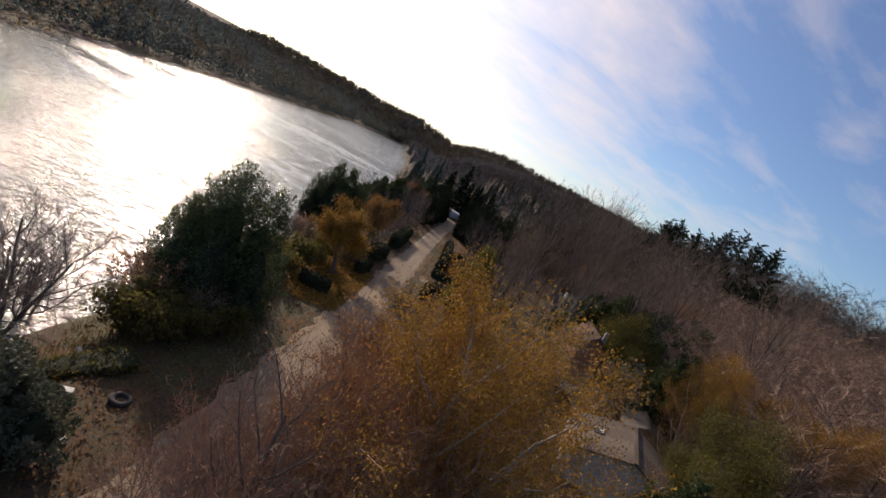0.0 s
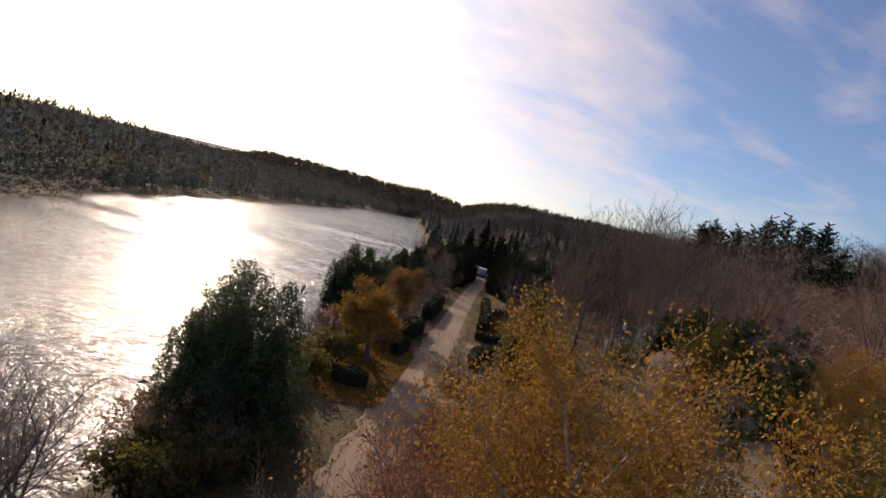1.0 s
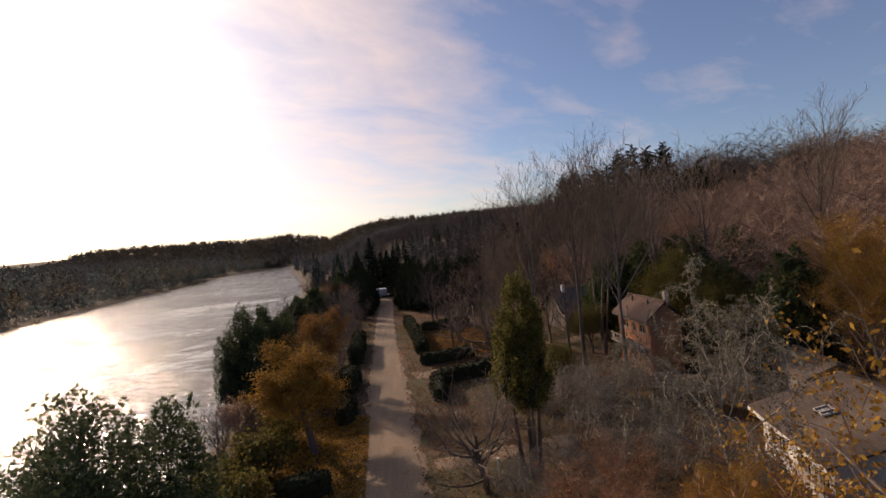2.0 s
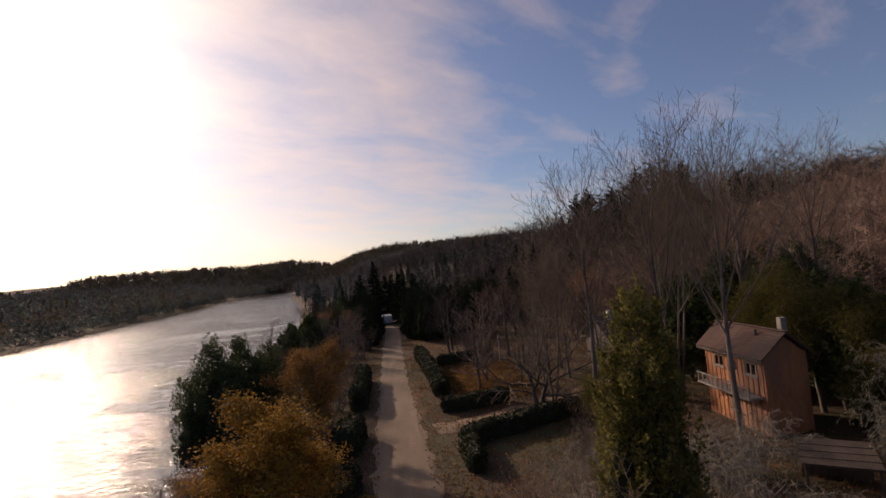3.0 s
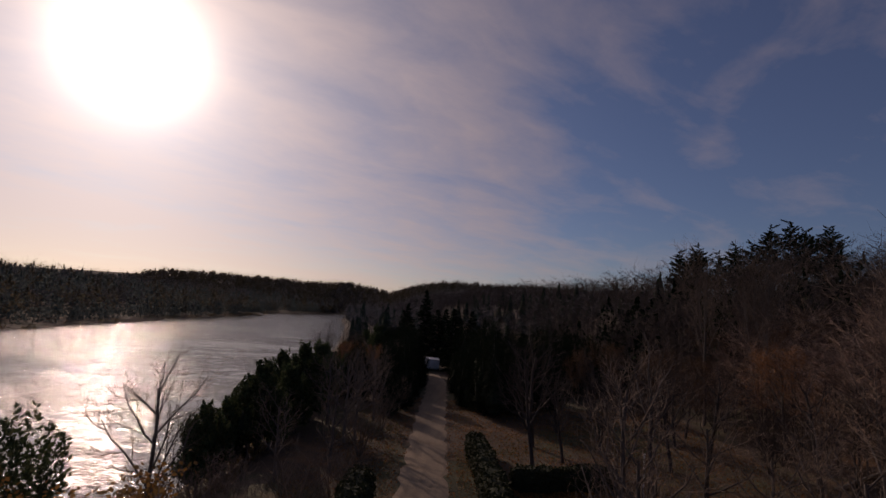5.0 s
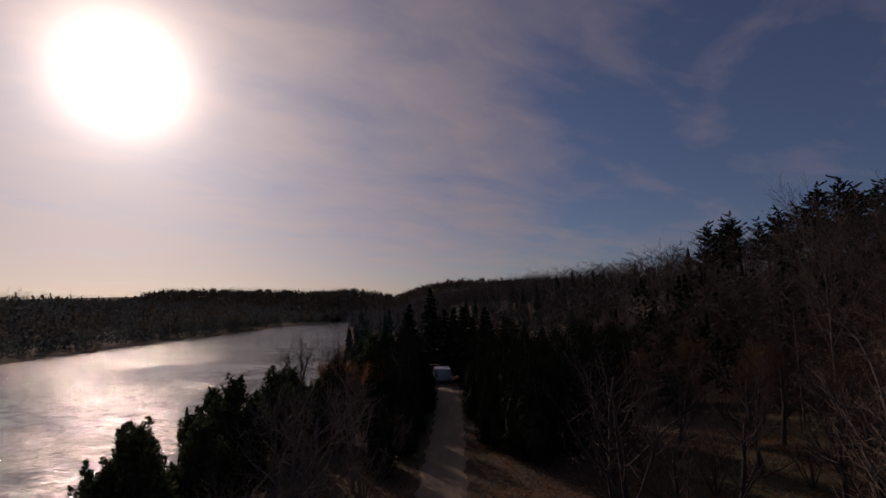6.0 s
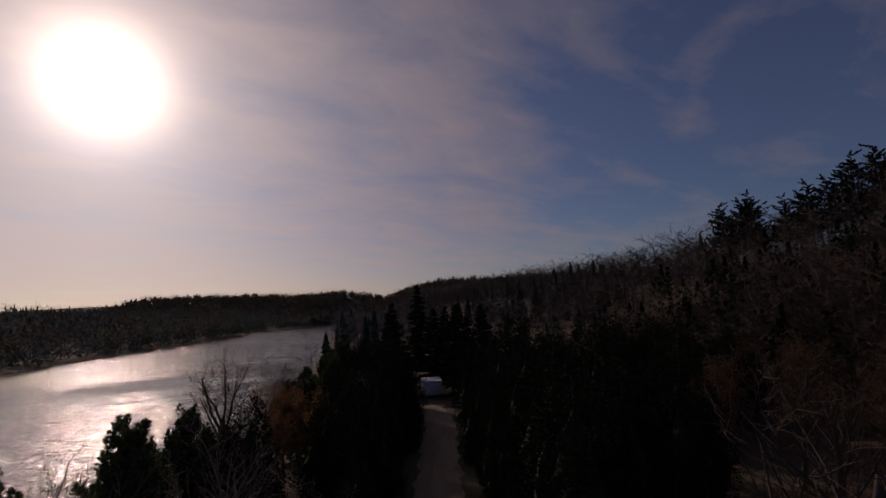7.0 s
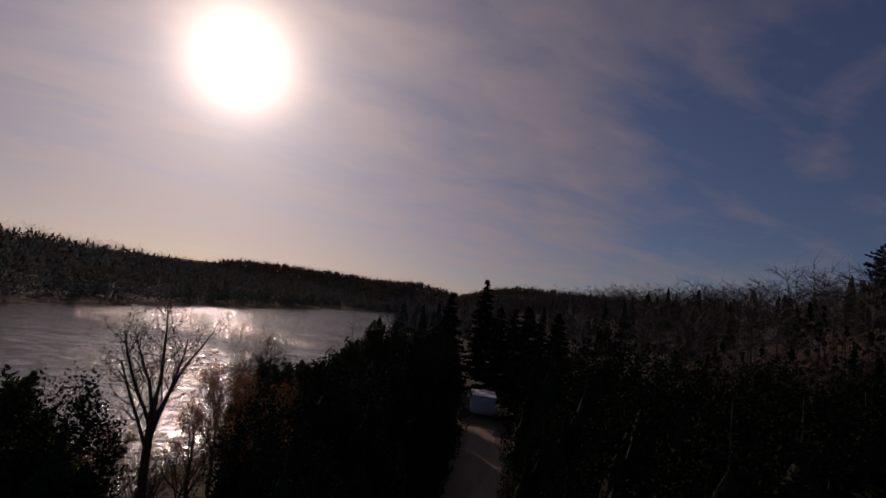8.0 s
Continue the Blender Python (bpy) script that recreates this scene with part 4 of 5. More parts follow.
# ---- woods ----
def little_bare(rng, tall, twigs, width):
    """A small far tree: a stem, some limbs and a haze of twigs, with few faces."""
    sticks = [(0, 0, -0.3, 0, 0, tall * 0.5, 0.0085 * tall, 0.006 * tall), (0, 0, tall * 0.5, 0, 0, tall * 0.9, 0.006 * tall, 0.012)]
    ends = []
    for i in range(12):
        u = 0.24 + 0.68 * (i + rng.uniform(0, 1)) / 12
        a = i * 2.4 + rng.uniform(-0.4, 0.4)
        L = tall * 0.33 * (1.15 - u) * rng.uniform(0.7, 1.3) + 0.05 * tall
        p = np.array([0, 0, u * tall])
        q = p + np.array([math.cos(a) * L * 1.15, math.sin(a) * L * 1.15, L * 0.6])
        sticks.append((*p, *q, 0.0034 * tall, 0.008))
        ends.append((p, q))
    v, f = tubes(sticks, 3)
    tv, tf = [], []
    for i in range(twigs):
        p, q = ends[rng.integers(0, len(ends))]
        c = p + (q - p) * rng.uniform(0.2, 1.0)
        d = (q - p) / np.linalg.norm(q - p) + rng.normal(size=3) * 0.65
        L = tall * rng.uniform(0.06, 0.16)
        w = np.cross(d, rng.normal(size=3))
        w = w / np.linalg.norm(w) * width * tall
        tv += [c - w, c + w, c + d * L]
    tv = np.array(tv)
    tf = np.arange(len(tv)).reshape(-1, 3)
    return v, f, tv, tf


def little_fir(rng, tall, radius):
    """A far conifer: ragged tiers."""
    v, f = [], []
    n = 9
    for i in range(n):
        u0, u1 = i / n, min(1.0, (i + 1.9) / n)
        r0 = radius * (1 - u0) ** 0.85
        ring = 9
        k = len(v)
        for j in range(ring):
            a = 6.283 * j / ring + i * 0.5
            r = r0 * rng.uniform(0.65, 1.2)
            v.append((r * math.cos(a), r * math.sin(a), tall * (0.06 + 0.94 * u0) - 0.06 * tall * rng.uniform(0, 0.6)))
        v.append((0, 0, tall * (0.06 + 0.94 * u1)))
        f += [(k + j, k + (j + 1) % ring, k + ring) for j in range(ring)]
    return np.array(v), np.array(f)


def little_round(rng, tall, radius, n, flake=0.24):
    """A far leafy or evergreen tree with an uneven crown of loose clumps."""
    u = rng.uniform(0, 1, n)
    a = rng.uniform(0, 6.283, n)
    k = radius * np.sin(np.clip(u * 1.05 + 0.12, 0, 1) * np.pi) ** 0.6 * rng.uniform(0.55, 1.1, n) * (1 + 0.25 * np.sin(3 * a + 7 * u))
    c = np.stack([k * np.cos(a), k * np.sin(a), tall * (0.22 + 0.78 * u)], 1)
    v, f = flakes(rng, c, radius * flake, 1.3)
    return v, f


def scatter(template, spots, rng, lo, hi):
    """One mesh of many copies of a template, each turned and sized by chance."""
    v, f = template
    n = len(spots)
    a, s = rng.uniform(0, 6.283, n), rng.uniform(lo, hi, n)
    h = s * rng.uniform(0.85, 1.2, n)
    c, d = np.cos(a)[:, None], np.sin(a)[:, None]
    x = (v[None, :, 0] * c - v[None, :, 1] * d) * s[:, None] + spots[:, 0:1]
    y = (v[None, :, 0] * d + v[None, :, 1] * c) * s[:, None] + spots[:, 1:2]
    z = v[None, :, 2] * h[:, None] + spots[:, 2:3]
    out = np.stack([x, y, z], -1).reshape(-1, 3)
    return out, (f[None] + (np.arange(n) * len(v))[:, None, None]).reshape(-1, f.shape[1])


def spots(rng, n, x0, x1, y0, y1, keep):
    x, y = rng.uniform(x0, x1, n), rng.uniform(y0, y1, n)
    ok = keep(x, y)
    x, y = x[ok], y[ok]
    return np.stack([x, y, height(x, y) - 0.1], 1)


def woods(name, label, seed, places, kind, mat, lo, hi, tall=11.0, radius=2.4, variants=4, twigs=90, width=0.003, clumps=90, flake=0.24):
    rng = np.random.default_rng(seed)
    pieces = [[], []]
    for k in range(variants):
        some = places[k::variants]
        if not len(some):
            continue
        if kind == "bare":
            v, f, tv, tf = little_bare(rng, tall, twigs, width)
            r = np.random.default_rng(seed + k)
            pieces[0].append(scatter((v, f), some, r, lo, hi))
            r = np.random.default_rng(seed + k)
            pieces[1].append(scatter((tv, tf), some, r, lo, hi))
        elif kind == "fir":
            pieces[1].append(scatter(little_fir(rng, tall, radius), some, rng, lo, hi))
        else:
            pieces[1].append(scatter(little_round(rng, tall, radius, clumps, flake), some, rng, lo, hi))
    ob = new(name)
    if pieces[0]:
        put("trunks", to_mesh("trunks", *joined(pieces[0]), DARK_BARK), ob)
    put("crowns", to_mesh("crowns", *joined(pieces[1]), mat), ob)
    tagged(ob, label, "woods", kind="stuff")


def on_hill(x, y):
    r = x - np.interp(y, FOOT_Y, FOOT_X)
    grove = (x > 46) & (x < 80) & (y > 160) & (y < 194)
    return (r > 2) & ~grove & (x - shore(y) > 6) & ((x > 15.5) | (y > 78) | (y < 20)) & ~((x < 18.5) & (y > 60) & (y < 75))


def on_far(x, y):
    d = far_shore(y) - x
    return d > 5


wr = np.random.default_rng(5)
WOOD_TWIG = surface("woodland_twigs", (0.11, 0.075, 0.06), (0.27, 0.19, 0.15), 0.06, 0.95, 9.0, 0.1, 0.01)
# Greyed, lifted twigs: distance haze is put into the colour.
HAZY_TWIG = surface("hazy_far_twigs", (0.17, 0.14, 0.125), (0.36, 0.30, 0.27), 0.06, 0.95, 9.0, 0.1, 0.01)
# Lighter twigs for the near slope: veiling glare lifted into the colour.
SLOPE_TWIG = surface("slope_twigs", (0.18, 0.115, 0.082), (0.42, 0.275, 0.195), 0.06, 0.95, 9.0, 0.1, 0.01)
# Bluish conifers and lifted oaks carry the haze over the water in their tones.
HAZY_FIR = leaf("far_conifers", [(0.08, 0.10, 0.095), (0.10, 0.12, 0.112), (0.12, 0.138, 0.125)], 0.5, 1.0, shine=0.0)
HAZY_OAK = leaf("hazy_oak_leaves", [(0.10, 0.08, 0.055), (0.13, 0.105, 0.07), (0.08, 0.085, 0.06)], 0.45, 1.0, shine=0.0)
woods("hillside_woods", "dense bare brown woodland on the hillside", 101, spots(wr, 1700, 5, 80, -5, 98, on_hill), "bare", SLOPE_TWIG, 0.45, 0.85, twigs=330, width=0.0016)
# from here up the valley the twigs have shade in their colour
woods("hillside_woods", "bare woodland at the foot of the ridge, coloured as in shade", 117, spots(wr, 800, 2, 80, 98, 140, on_hill), "bare", SHADED_TWIG, 0.5, 0.9, twigs=260, width=0.0018)
woods("conifer_wood", "evergreens crowding the lower slope, coloured as in deep shade", 118, spots(wr, 170, 6, 60, 104, 150, on_hill), "round", PINE, 0.5, 0.85, 12, 2.6)
woods("hillside_woods", "bare brown woodland over the crest", 115, spots(wr, 1100, 80, 180, 10, 135, on_hill), "bare", SLOPE_TWIG, 0.6, 0.95, twigs=90, width=0.003)
woods("hillside_woods", "bare brown woodland climbing to the ridge", 102, spots(wr, 2300, -60, 170, 138, 420, on_hill), "bare", SHADED_TWIG, 0.7, 1.1, twigs=130, width=0.0026)
woods("hillside_woods", "leafless woods on the far rise", 116, spots(wr, 2600, -70, 280, 415, 640, lambda x, y: x - np.interp(y, FOOT_Y, FOOT_X) > 2), "bare", HAZY_TWIG, 0.8, 1.2, twigs=44, width=0.0045)
woods("understorey", "low brown brush under the ridge pines", 114, spots(wr, 160, 44, 82, 158, 196, lambda x, y: x > 0), "bare", WOOD_TWIG, 0.42, 0.72, twigs=90, width=0.003)
woods("understorey", "twiggy brown undergrowth on the slope", 103, spots(wr, 1500, 0, 80, 22, 170, on_hill), "bare", SLOPE_TWIG, 0.22, 0.42, twigs=150, width=0.0028)
woods("conifer_wood", "dark conifers among the bare trees on the hillside", 104, spots(wr, 620, -80, 90, 142, 420, lambda x, y: on_hill(x, y) & (np.sin(x * 0.05) + np.sin(y * 0.031) > 0.1)), "fir", FIR_GREEN, 0.4, 0.76, 13, 3.2)
woods("conifer_wood", "dark conifers on the low land by the lake's end", 105, spots(wr, 260, -110, 20, 158, 460, lambda x, y: (x - shore(y) > 4) & (x - shore(y) < 60) & (np.abs(x - road_mid(y)) > 7)), "fir", FIR_GREEN, 0.5, 0.9, 13, 2.8)
woods("shore_woods", "brown leafless woods along the lake's end", 106, spots(wr, 1100, -120, 30, 150, 520, lambda x, y: (x - shore(y) > 2) & (x - shore(y) < 75) & (np.abs(x - road_mid(y)) > 6)), "bare", HAZY_TWIG, 0.6, 1.0, twigs=110, width=0.0026)
woods("far_woods", "brown bare woods across the lake", 107, spots(wr, 5600, -340, -60, -120, 700, lambda x, y: on_far(x, y) & (far_shore(y) - x < 165)), "bare", HAZY_TWIG, 0.65, 0.95, twigs=60, width=0.0036)
woods("far_conifers", "dark conifers across the lake", 108, spots(wr, 4200, -330, -60, -80, 620, lambda x, y: on_far(x, y) & (far_shore(y) - x < 120) & (np.sin(x * 0.03 + 1) + np.sin(y * 0.021) > -0.7)), "round", HAZY_FIR, 0.55, 1.0, 11.5, 3.2, clumps=100)
woods("far_woods", "brown oak woods across the lake", 109, spots(wr, 2600, -360, -60, -80, 700, lambda x, y: on_far(x, y) & (far_shore(y) - x < 165)), "round", HAZY_OAK, 0.6, 1.0, 11, 3.4)
woods("far_thicket", "low dark thicket along the far bank", 111, spots(wr, 5000, -180, -60, -100, 600, lambda x, y: (far_shore(y) - x > 1.0) & (far_shore(y) - x < 16)), "round", HAZY_FIR, 0.3, 0.75, 9, 4.0, clumps=60)
woods("far_reeds", "tawny reeds along the far water's edge", 112, spots(wr, 5000, -180, -60, -60, 460, lambda x, y: (far_shore(y) - x > -1.2) & (far_shore(y) - x < 1.6)), "round", STRAW, 0.16, 0.28, 7, 5.0, clumps=30)
woods("distant_woods", "bare woods on the hills beyond the lake", 110, spots(wr, 3000, -440, 330, 560, 770, lambda x, y: (height(x, y) > 0.5)), "bare", HAZY_TWIG, 0.8, 1.2, twigs=30, width=0.0055)
woods("distant_woods", "full-crowned brown woods on the distant hills", 113, spots(wr, 4200, -440, 330, 540, 770, lambda x, y: (height(x, y) > 0.5)), "round", HAZY_OAK, 0.55, 0.95, 11, 4.2, clumps=44, flake=0.46)

woods("crest_trees", "tall bare trees standing up along the ridge", 119, spots(wr, 110, 0, 60, 200, 330, lambda x, y: on_hill(x, y) & (np.abs(x - 45 + 0.16 * (y - 200)) < 14)), "bare", WOOD_TWIG, 0.8, 1.1, twigs=320, width=0.0012)
woods("crest_trees", "thin bare trees along the far skyline", 120, spots(wr, 700, -330, -180, 180, 560, lambda x, y: (far_shore(y) - x > 60) & (far_shore(y) - x < 130)), "bare", HAZY_TWIG, 0.9, 1.2, twigs=110, width=0.0018)

# evergreens among the bare trees of the slope
for x, y, a, s, h in ((19.4, 60.6, 20, 1.5, 1.25), (20.5, 66.0, 100, 1.6, 1.3), (19.8, 72.6, 200, 1.4, 1.1), (22.5, 60.0, 300, 1.6, 1.3), (19.0, 56.5, 50, 1.5, 1.2), (25.0, 69.0, 150, 1.6, 1.2), (17.5, 73.0, 250, 1.5, 1.1), (19.0, 64.8, 10, 1.3, 1.0)):
    again(shore_row, x, y, a, s, h, "dark green cedar on the wooded slope")

# single pines that stand out on the ridge
ridge_pine = spruce("pine_tree", 81, 13.5, 4.6, PINE, "dark broad-crowned pine standing out on the ridge", 11, 9, 0.22, "pine tree", 0.02, 0.55, 0.42)
stand(ridge_pine, 57.0, 165.0, 0, 0.68, 0.86)
ridge_pine["group"] = "pines on the ridge"
for x, y, a, sz in ((50.5, 167.0, 45, 0.82), (52.6, 163.5, 0, 0.9), (54.6, 168.5, 60, 0.84), (59.6, 162.0, 120, 1.06), (61.8, 167.5, 200, 1.0), (64.4, 163.0, 300, 1.12), (49.6, 176.0, 250, 0.98),
                    (52.5, 181.0, 30, 1.1), (49.8, 186.5, 75, 1.02), (52.2, 192.0, 145, 1.15), (54.6, 188.0, 10, 1.1), (71.0, 168.0, 90, 1.0), (73.6, 171.5, 160, 1.05), (76.4, 166.5, 20, 0.96), (79.0, 172.0, 230, 1.1),
                    (43.2, 103.0, 10, 0.86), (45.6, 100.4, 145, 0.95), (47.4, 104.5, 70, 0.82)):
    again(ridge_pine, x, y, a, sz * 0.72, sz * 0.98)


# ---- buildings ----
WHITE_BOARD = surface("weathered_white_paint", (0.50, 0.48, 0.44), (0.78, 0.76, 0.71), 1.5, 0.7, 8.0, 0.3, 0.01, (0.33, 0.29, 0.24))
BROWN_ROOF = surface("brown_shingle", (0.045, 0.033, 0.026), (0.11, 0.08, 0.063), 1.2, 0.95, 9.0, 0.7, 0.02, (0.14, 0.11, 0.085))
RUST_ROOF = surface("rusty_brown_roofing", (0.055, 0.03, 0.023), (0.145, 0.08, 0.06), 0.9, 0.9, 9.0, 0.5, 0.015, (0.085, 0.06, 0.05))
ORANGE_WOOD = surface("orange_stained_boards", (0.36, 0.135, 0.06), (0.60, 0.26, 0.12), 1.2, 0.8, 7.0, 0.4, 0.01, (0.26, 0.14, 0.09), stretch=(1, 1, 0.3))
GREY_METAL = surface("dull_grey_roofing", (0.045, 0.043, 0.042), (0.095, 0.09, 0.086), 0.6, 0.9, 9.0, 0.4, 0.01, (0.12, 0.10, 0.085))
DARK_WOOD = surface("dark_weathered_wood", (0.05, 0.04, 0.033), (0.14, 0.112, 0.09), 1.0, 0.9, 7.0, 0.5, 0.01, stretch=(1, 1, 0.3))
GREY_WOOD = surface("silvered_wood", (0.17, 0.15, 0.13), (0.36, 0.33, 0.29), 2.0, 0.9, 6.0, 0.4, 0.01, stretch=(1, 1, 0.3))
RUBBER = surface("worn_black_rubber", (0.012, 0.012, 0.012), (0.04, 0.04, 0.04), 6.0, 0.85)
TRAILER = surface("dusty_white_metal", (0.52, 0.52, 0.53), (0.72, 0.72, 0.73), 0.8, 0.5, 8.0, 0.1, 0.005, (0.42, 0.40, 0.38))
STEEL = surface("galvanised_steel", (0.30, 0.30, 0.31), (0.48, 0.48, 0.49), 4.0, 0.5)
GLASS, gt, gb = material("dark_window_glass", 0.06)
gb.inputs["Base Color"].default_value, gb.inputs["IOR"].default_value = (0.02, 0.022, 0.025, 1), 1.5


def roof_slope(name, length, run, rise, rows, mat, parent, m, thick=0.05, lap=0.03):
    """A roof slope: a deck with overlapping courses laid on it, from the eave at y=0, z=0 up to y=run, z=rise, along x."""
    slope = math.hypot(run, rise)
    tilt = Matrix.Rotation(math.atan2(rise, run), 4, "X")
    deck = part(name, box(length - 0.04, slope, 0.03, (length / 2, slope / 2, -0.035)), DARK_WOOD, parent, "dark boarded underside", m=m @ tilt)
    for i in range(rows):
        a, b = i * slope / rows, (i + 1) * slope / rows + lap
        p = box(length + (0.03 if i % 2 else 0.0), b - a, thick, (length / 2, (b - a) / 2, 0.0), 0.008)
        part("course", p, mat, deck, m=Matrix.Translation((0, a, 0)) @ Matrix.Rotation(-0.05, 4, "X"))
    return deck


def wall_with_openings(length, tall, thick, openings):
    """A wall along x with real holes; openings: rows of x0, x1, z0, z1."""
    bm = bmesh.new()
    xs = sorted({0.0, length, *[v for o in openings for v in o[:2]]})
    for a, b in zip(xs, xs[1:]):
        holes = sorted((o[2], o[3]) for o in openings if o[0] <= a and o[1] >= b)
        z = 0.0
        for lo, hi in holes + [(tall, tall)]:
            if lo - z > 1e-3:
                box(b - a, thick, lo - z, ((a + b) / 2, thick / 2, z), 0.0, bm)
            z = hi
    cuts = sorted({v for o in openings for v in o[2:]})
    for z in cuts:
        bmesh.ops.bisect_plane(bm, geom=list(bm.verts) + list(bm.edges) + list(bm.faces), plane_co=(0, 0, z), plane_no=(0, 0, 1))
    bmesh.ops.remove_doubles(bm, verts=bm.verts, dist=1e-4)
    return bm


def window(parent, x, z, w, h, y=0.0, frame_mat=None, bars=1):
    """A window set in a wall along x: frame with its glazing bars, and a pane."""
    bm = bmesh.new()
    f = 0.07
    for sx in (-1, 1):
        box(f, 0.12, h, (x + sx * (w - f) / 2, y + 0.04, z), 0.006, bm)
    for zz in (z, z + h - f):
        box(w - 2 * f, 0.12, f, (x, y + 0.04, zz), 0.006, bm)
    for k in range(bars):
        box(0.04, 0.08, h - 2 * f, (x - w / 2 + w * (k + 1) / (bars + 1), y + 0.04, z + f), 0.0, bm)
    ob = part("window", bm, frame_mat or WHITE_BOARD, parent)
    part("pane", box(w - 2 * f, 0.012, h - 2 * f, (x, y + 0.07, z + f)), GLASS, ob, "dark window glass")
    part("sill", box(w + 0.16, 0.16, 0.05, (x, y - 0.02, z - 0.05), 0.008), frame_mat or WHITE_BOARD, ob)


def gable_house(name, m, length, depth, wall, rise, over, wall_mat, roof_mat, label, windows=(), rows=14, side_mat=None):
    """A house with its long wall along x at y=0 and its ridge along x; windows: x, z, width, height."""
    ob = new(name)
    ob.matrix_basis = m
    part("front_wall", wall_with_openings(length, wall, 0.16, [(x - w / 2, x + w / 2, z, z + h) for x, z, w, h in windows]), wall_mat, ob)
    part("back_wall", box(length, 0.16, wall, (length / 2, depth - 0.08, 0)), side_mat or wall_mat, ob)
    for x in (0.08, length - 0.08):
        bm = bmesh.new()
        pts = [(0.16, -0.02), (depth - 0.16, -0.02), (depth - 0.16, wall), (depth / 2, wall + rise * (depth - 0.32) / depth), (0.16, wall)]
        for dx in (-0.08, 0.08):
            bm.faces.new([bm.verts.new((x + dx, py, pz)) for py, pz in pts])
        vs = list(bm.verts)
        for i in range(5):
            bm.faces.new((vs[i], vs[(i + 1) % 5], vs[5 + (i + 1) % 5], vs[5 + i]))
        bmesh.ops.recalc_face_normals(bm, faces=bm.faces)
        part("gable_wall", bm, side_mat or wall_mat, ob)
    part("plinth", box(length + 0.1, depth + 0.1, 0.8, (length / 2, depth / 2, -0.8)), SOIL, ob, "dark stone footing")
    k = rise / (depth / 2)
    run = depth / 2 + over
    roof_slope("roof_slope", length + 2 * over, run, run * k, rows, roof_mat, ob, Matrix.Translation((-over, -over, wall - over * k + 0.02)))
    roof_slope("roof_slope", length + 2 * over, run, run * k, rows, roof_mat, ob,
               Matrix.Translation((length + over, depth + over, wall - over * k + 0.02)) @ Matrix.Rotation(math.pi, 4, "Z"))
    part("ridge_cap", box(length + 2 * over, 0.26, 0.05, (length / 2, depth / 2, wall + rise + 0.06), 0.02), roof_mat, ob)
    part("fascia", box(length + 2 * over, 0.04, 0.16, (length / 2, -over + 0.01, wall - over * k - 0.14), 0.006), WHITE_BOARD if wall_mat is WHITE_BOARD else DARK_WOOD, ob)
    for x, z, w, h in windows:
        window(ob, x, z, w, h, 0.0, WHITE_BOARD if wall_mat is WHITE_BOARD else GREY_WOOD)
    return tagged(ob, label, "house")


def along(ax, ay, bx, by, z):
    """A frame with x from a to b and y to its left."""
    a = math.atan2(by - ay, bx - ax)
    return Matrix.Translation((ax, ay, z)) @ Matrix.Rotation(a, 4, "Z")


HOUSE = along(8.4, 38.4, 6.1, 29.7, 1.75)
house = gable_house("house", HOUSE, 5.2, 6.6, 2.15, 1.15, 0.4, WHITE_BOARD, BROWN_ROOF, "low white cottage with a brown shingle roof and peeling boards",
                    [(1.3, 0.75, 1.5, 0.95), (3.3, 0.8, 1.0, 0.9), (4.6, 0.8, 0.7, 0.9)])
for k in range(11):
    part("board", box(0.03, 0.025, 2.1, (0.25 + k * 0.47, -0.012, 0.02), 0.004), WHITE_BOARD, house)
for px in (2.15, 2.55):
    panel = new("roof_panel")
    k = 1.15 / 3.3
    panel.matrix_basis = HOUSE @ Matrix.Translation((px, 1.3, 2.15 + 1.3 * k + 0.12)) @ Matrix.Rotation(math.atan(k), 4, "X") @ Matrix.Rotation(radians(-8), 4, "Z") @ Matrix.Diagonal((0.62, 0.5, 0.7, 1))
    bm = bmesh.new()
    for sx in (-0.22, 0.22):
        box(0.07, 1.1, 0.10, (sx, 0, 0), 0.01, bm)
    for sy in (-0.515, 0.515):
        box(0.37, 0.07, 0.10, (0, sy, 0), 0.01, bm)
    part("rim", bm, WHITE_BOARD, panel, "white painted rim")
    part("pane", box(0.37, 0.96, 0.03, (0, 0, 0.04)), GLASS, panel, "grey-blue glazing")
    tagged(panel, "white-rimmed glazed panel lying on the cottage roof", "roof panel", "pair of roof panels")

# the tall cabin: long wall to the lake, ridge along it
CABIN = along(9.2, 54.3, 9.2, 49.6, 2.0)
cabin = gable_house("cabin", CABIN, 4.7, 2.2, 3.95, 0.95, 0.3, ORANGE_WOOD, RUST_ROOF, "narrow two-storey cabin of orange boards with a rusty roof",
                    [(3.7, 2.75, 0.9, 0.65), (1.2, 2.75, 0.9, 0.65), (2.4, 0.6, 0.8, 1.0)], 10)
for k in range(13):
    part("batten", box(0.05, 0.03, 3.85, (0.16 + k * 0.365, -0.015, 0.03), 0.005), ORANGE_WOOD, cabin)
balcony = part("balcony", box(4.3, 0.75, 0.10, (2.35, -0.40, 1.75), 0.01), GREY_WOOD, cabin, "weathered grey balcony ledge")
for k in range(11):
    part("baluster", box(0.07, 0.05, 0.45, (0.3 + k * 0.41, -0.72, 1.85), 0.006), GREY_WOOD, balcony)
part("rail", box(4.3, 0.07, 0.07, (2.35, -0.72, 2.30), 0.01), GREY_WOOD, balcony)
bm = bmesh.new()
bmesh.ops.create_cone(bm, cap_ends=True, segments=18, radius1=0.27, radius2=0.24, depth=0.06, matrix=Matrix.Translation((2.45, -0.03, 3.05)) @ Matrix.Rotation(radians(90), 4, "X"))
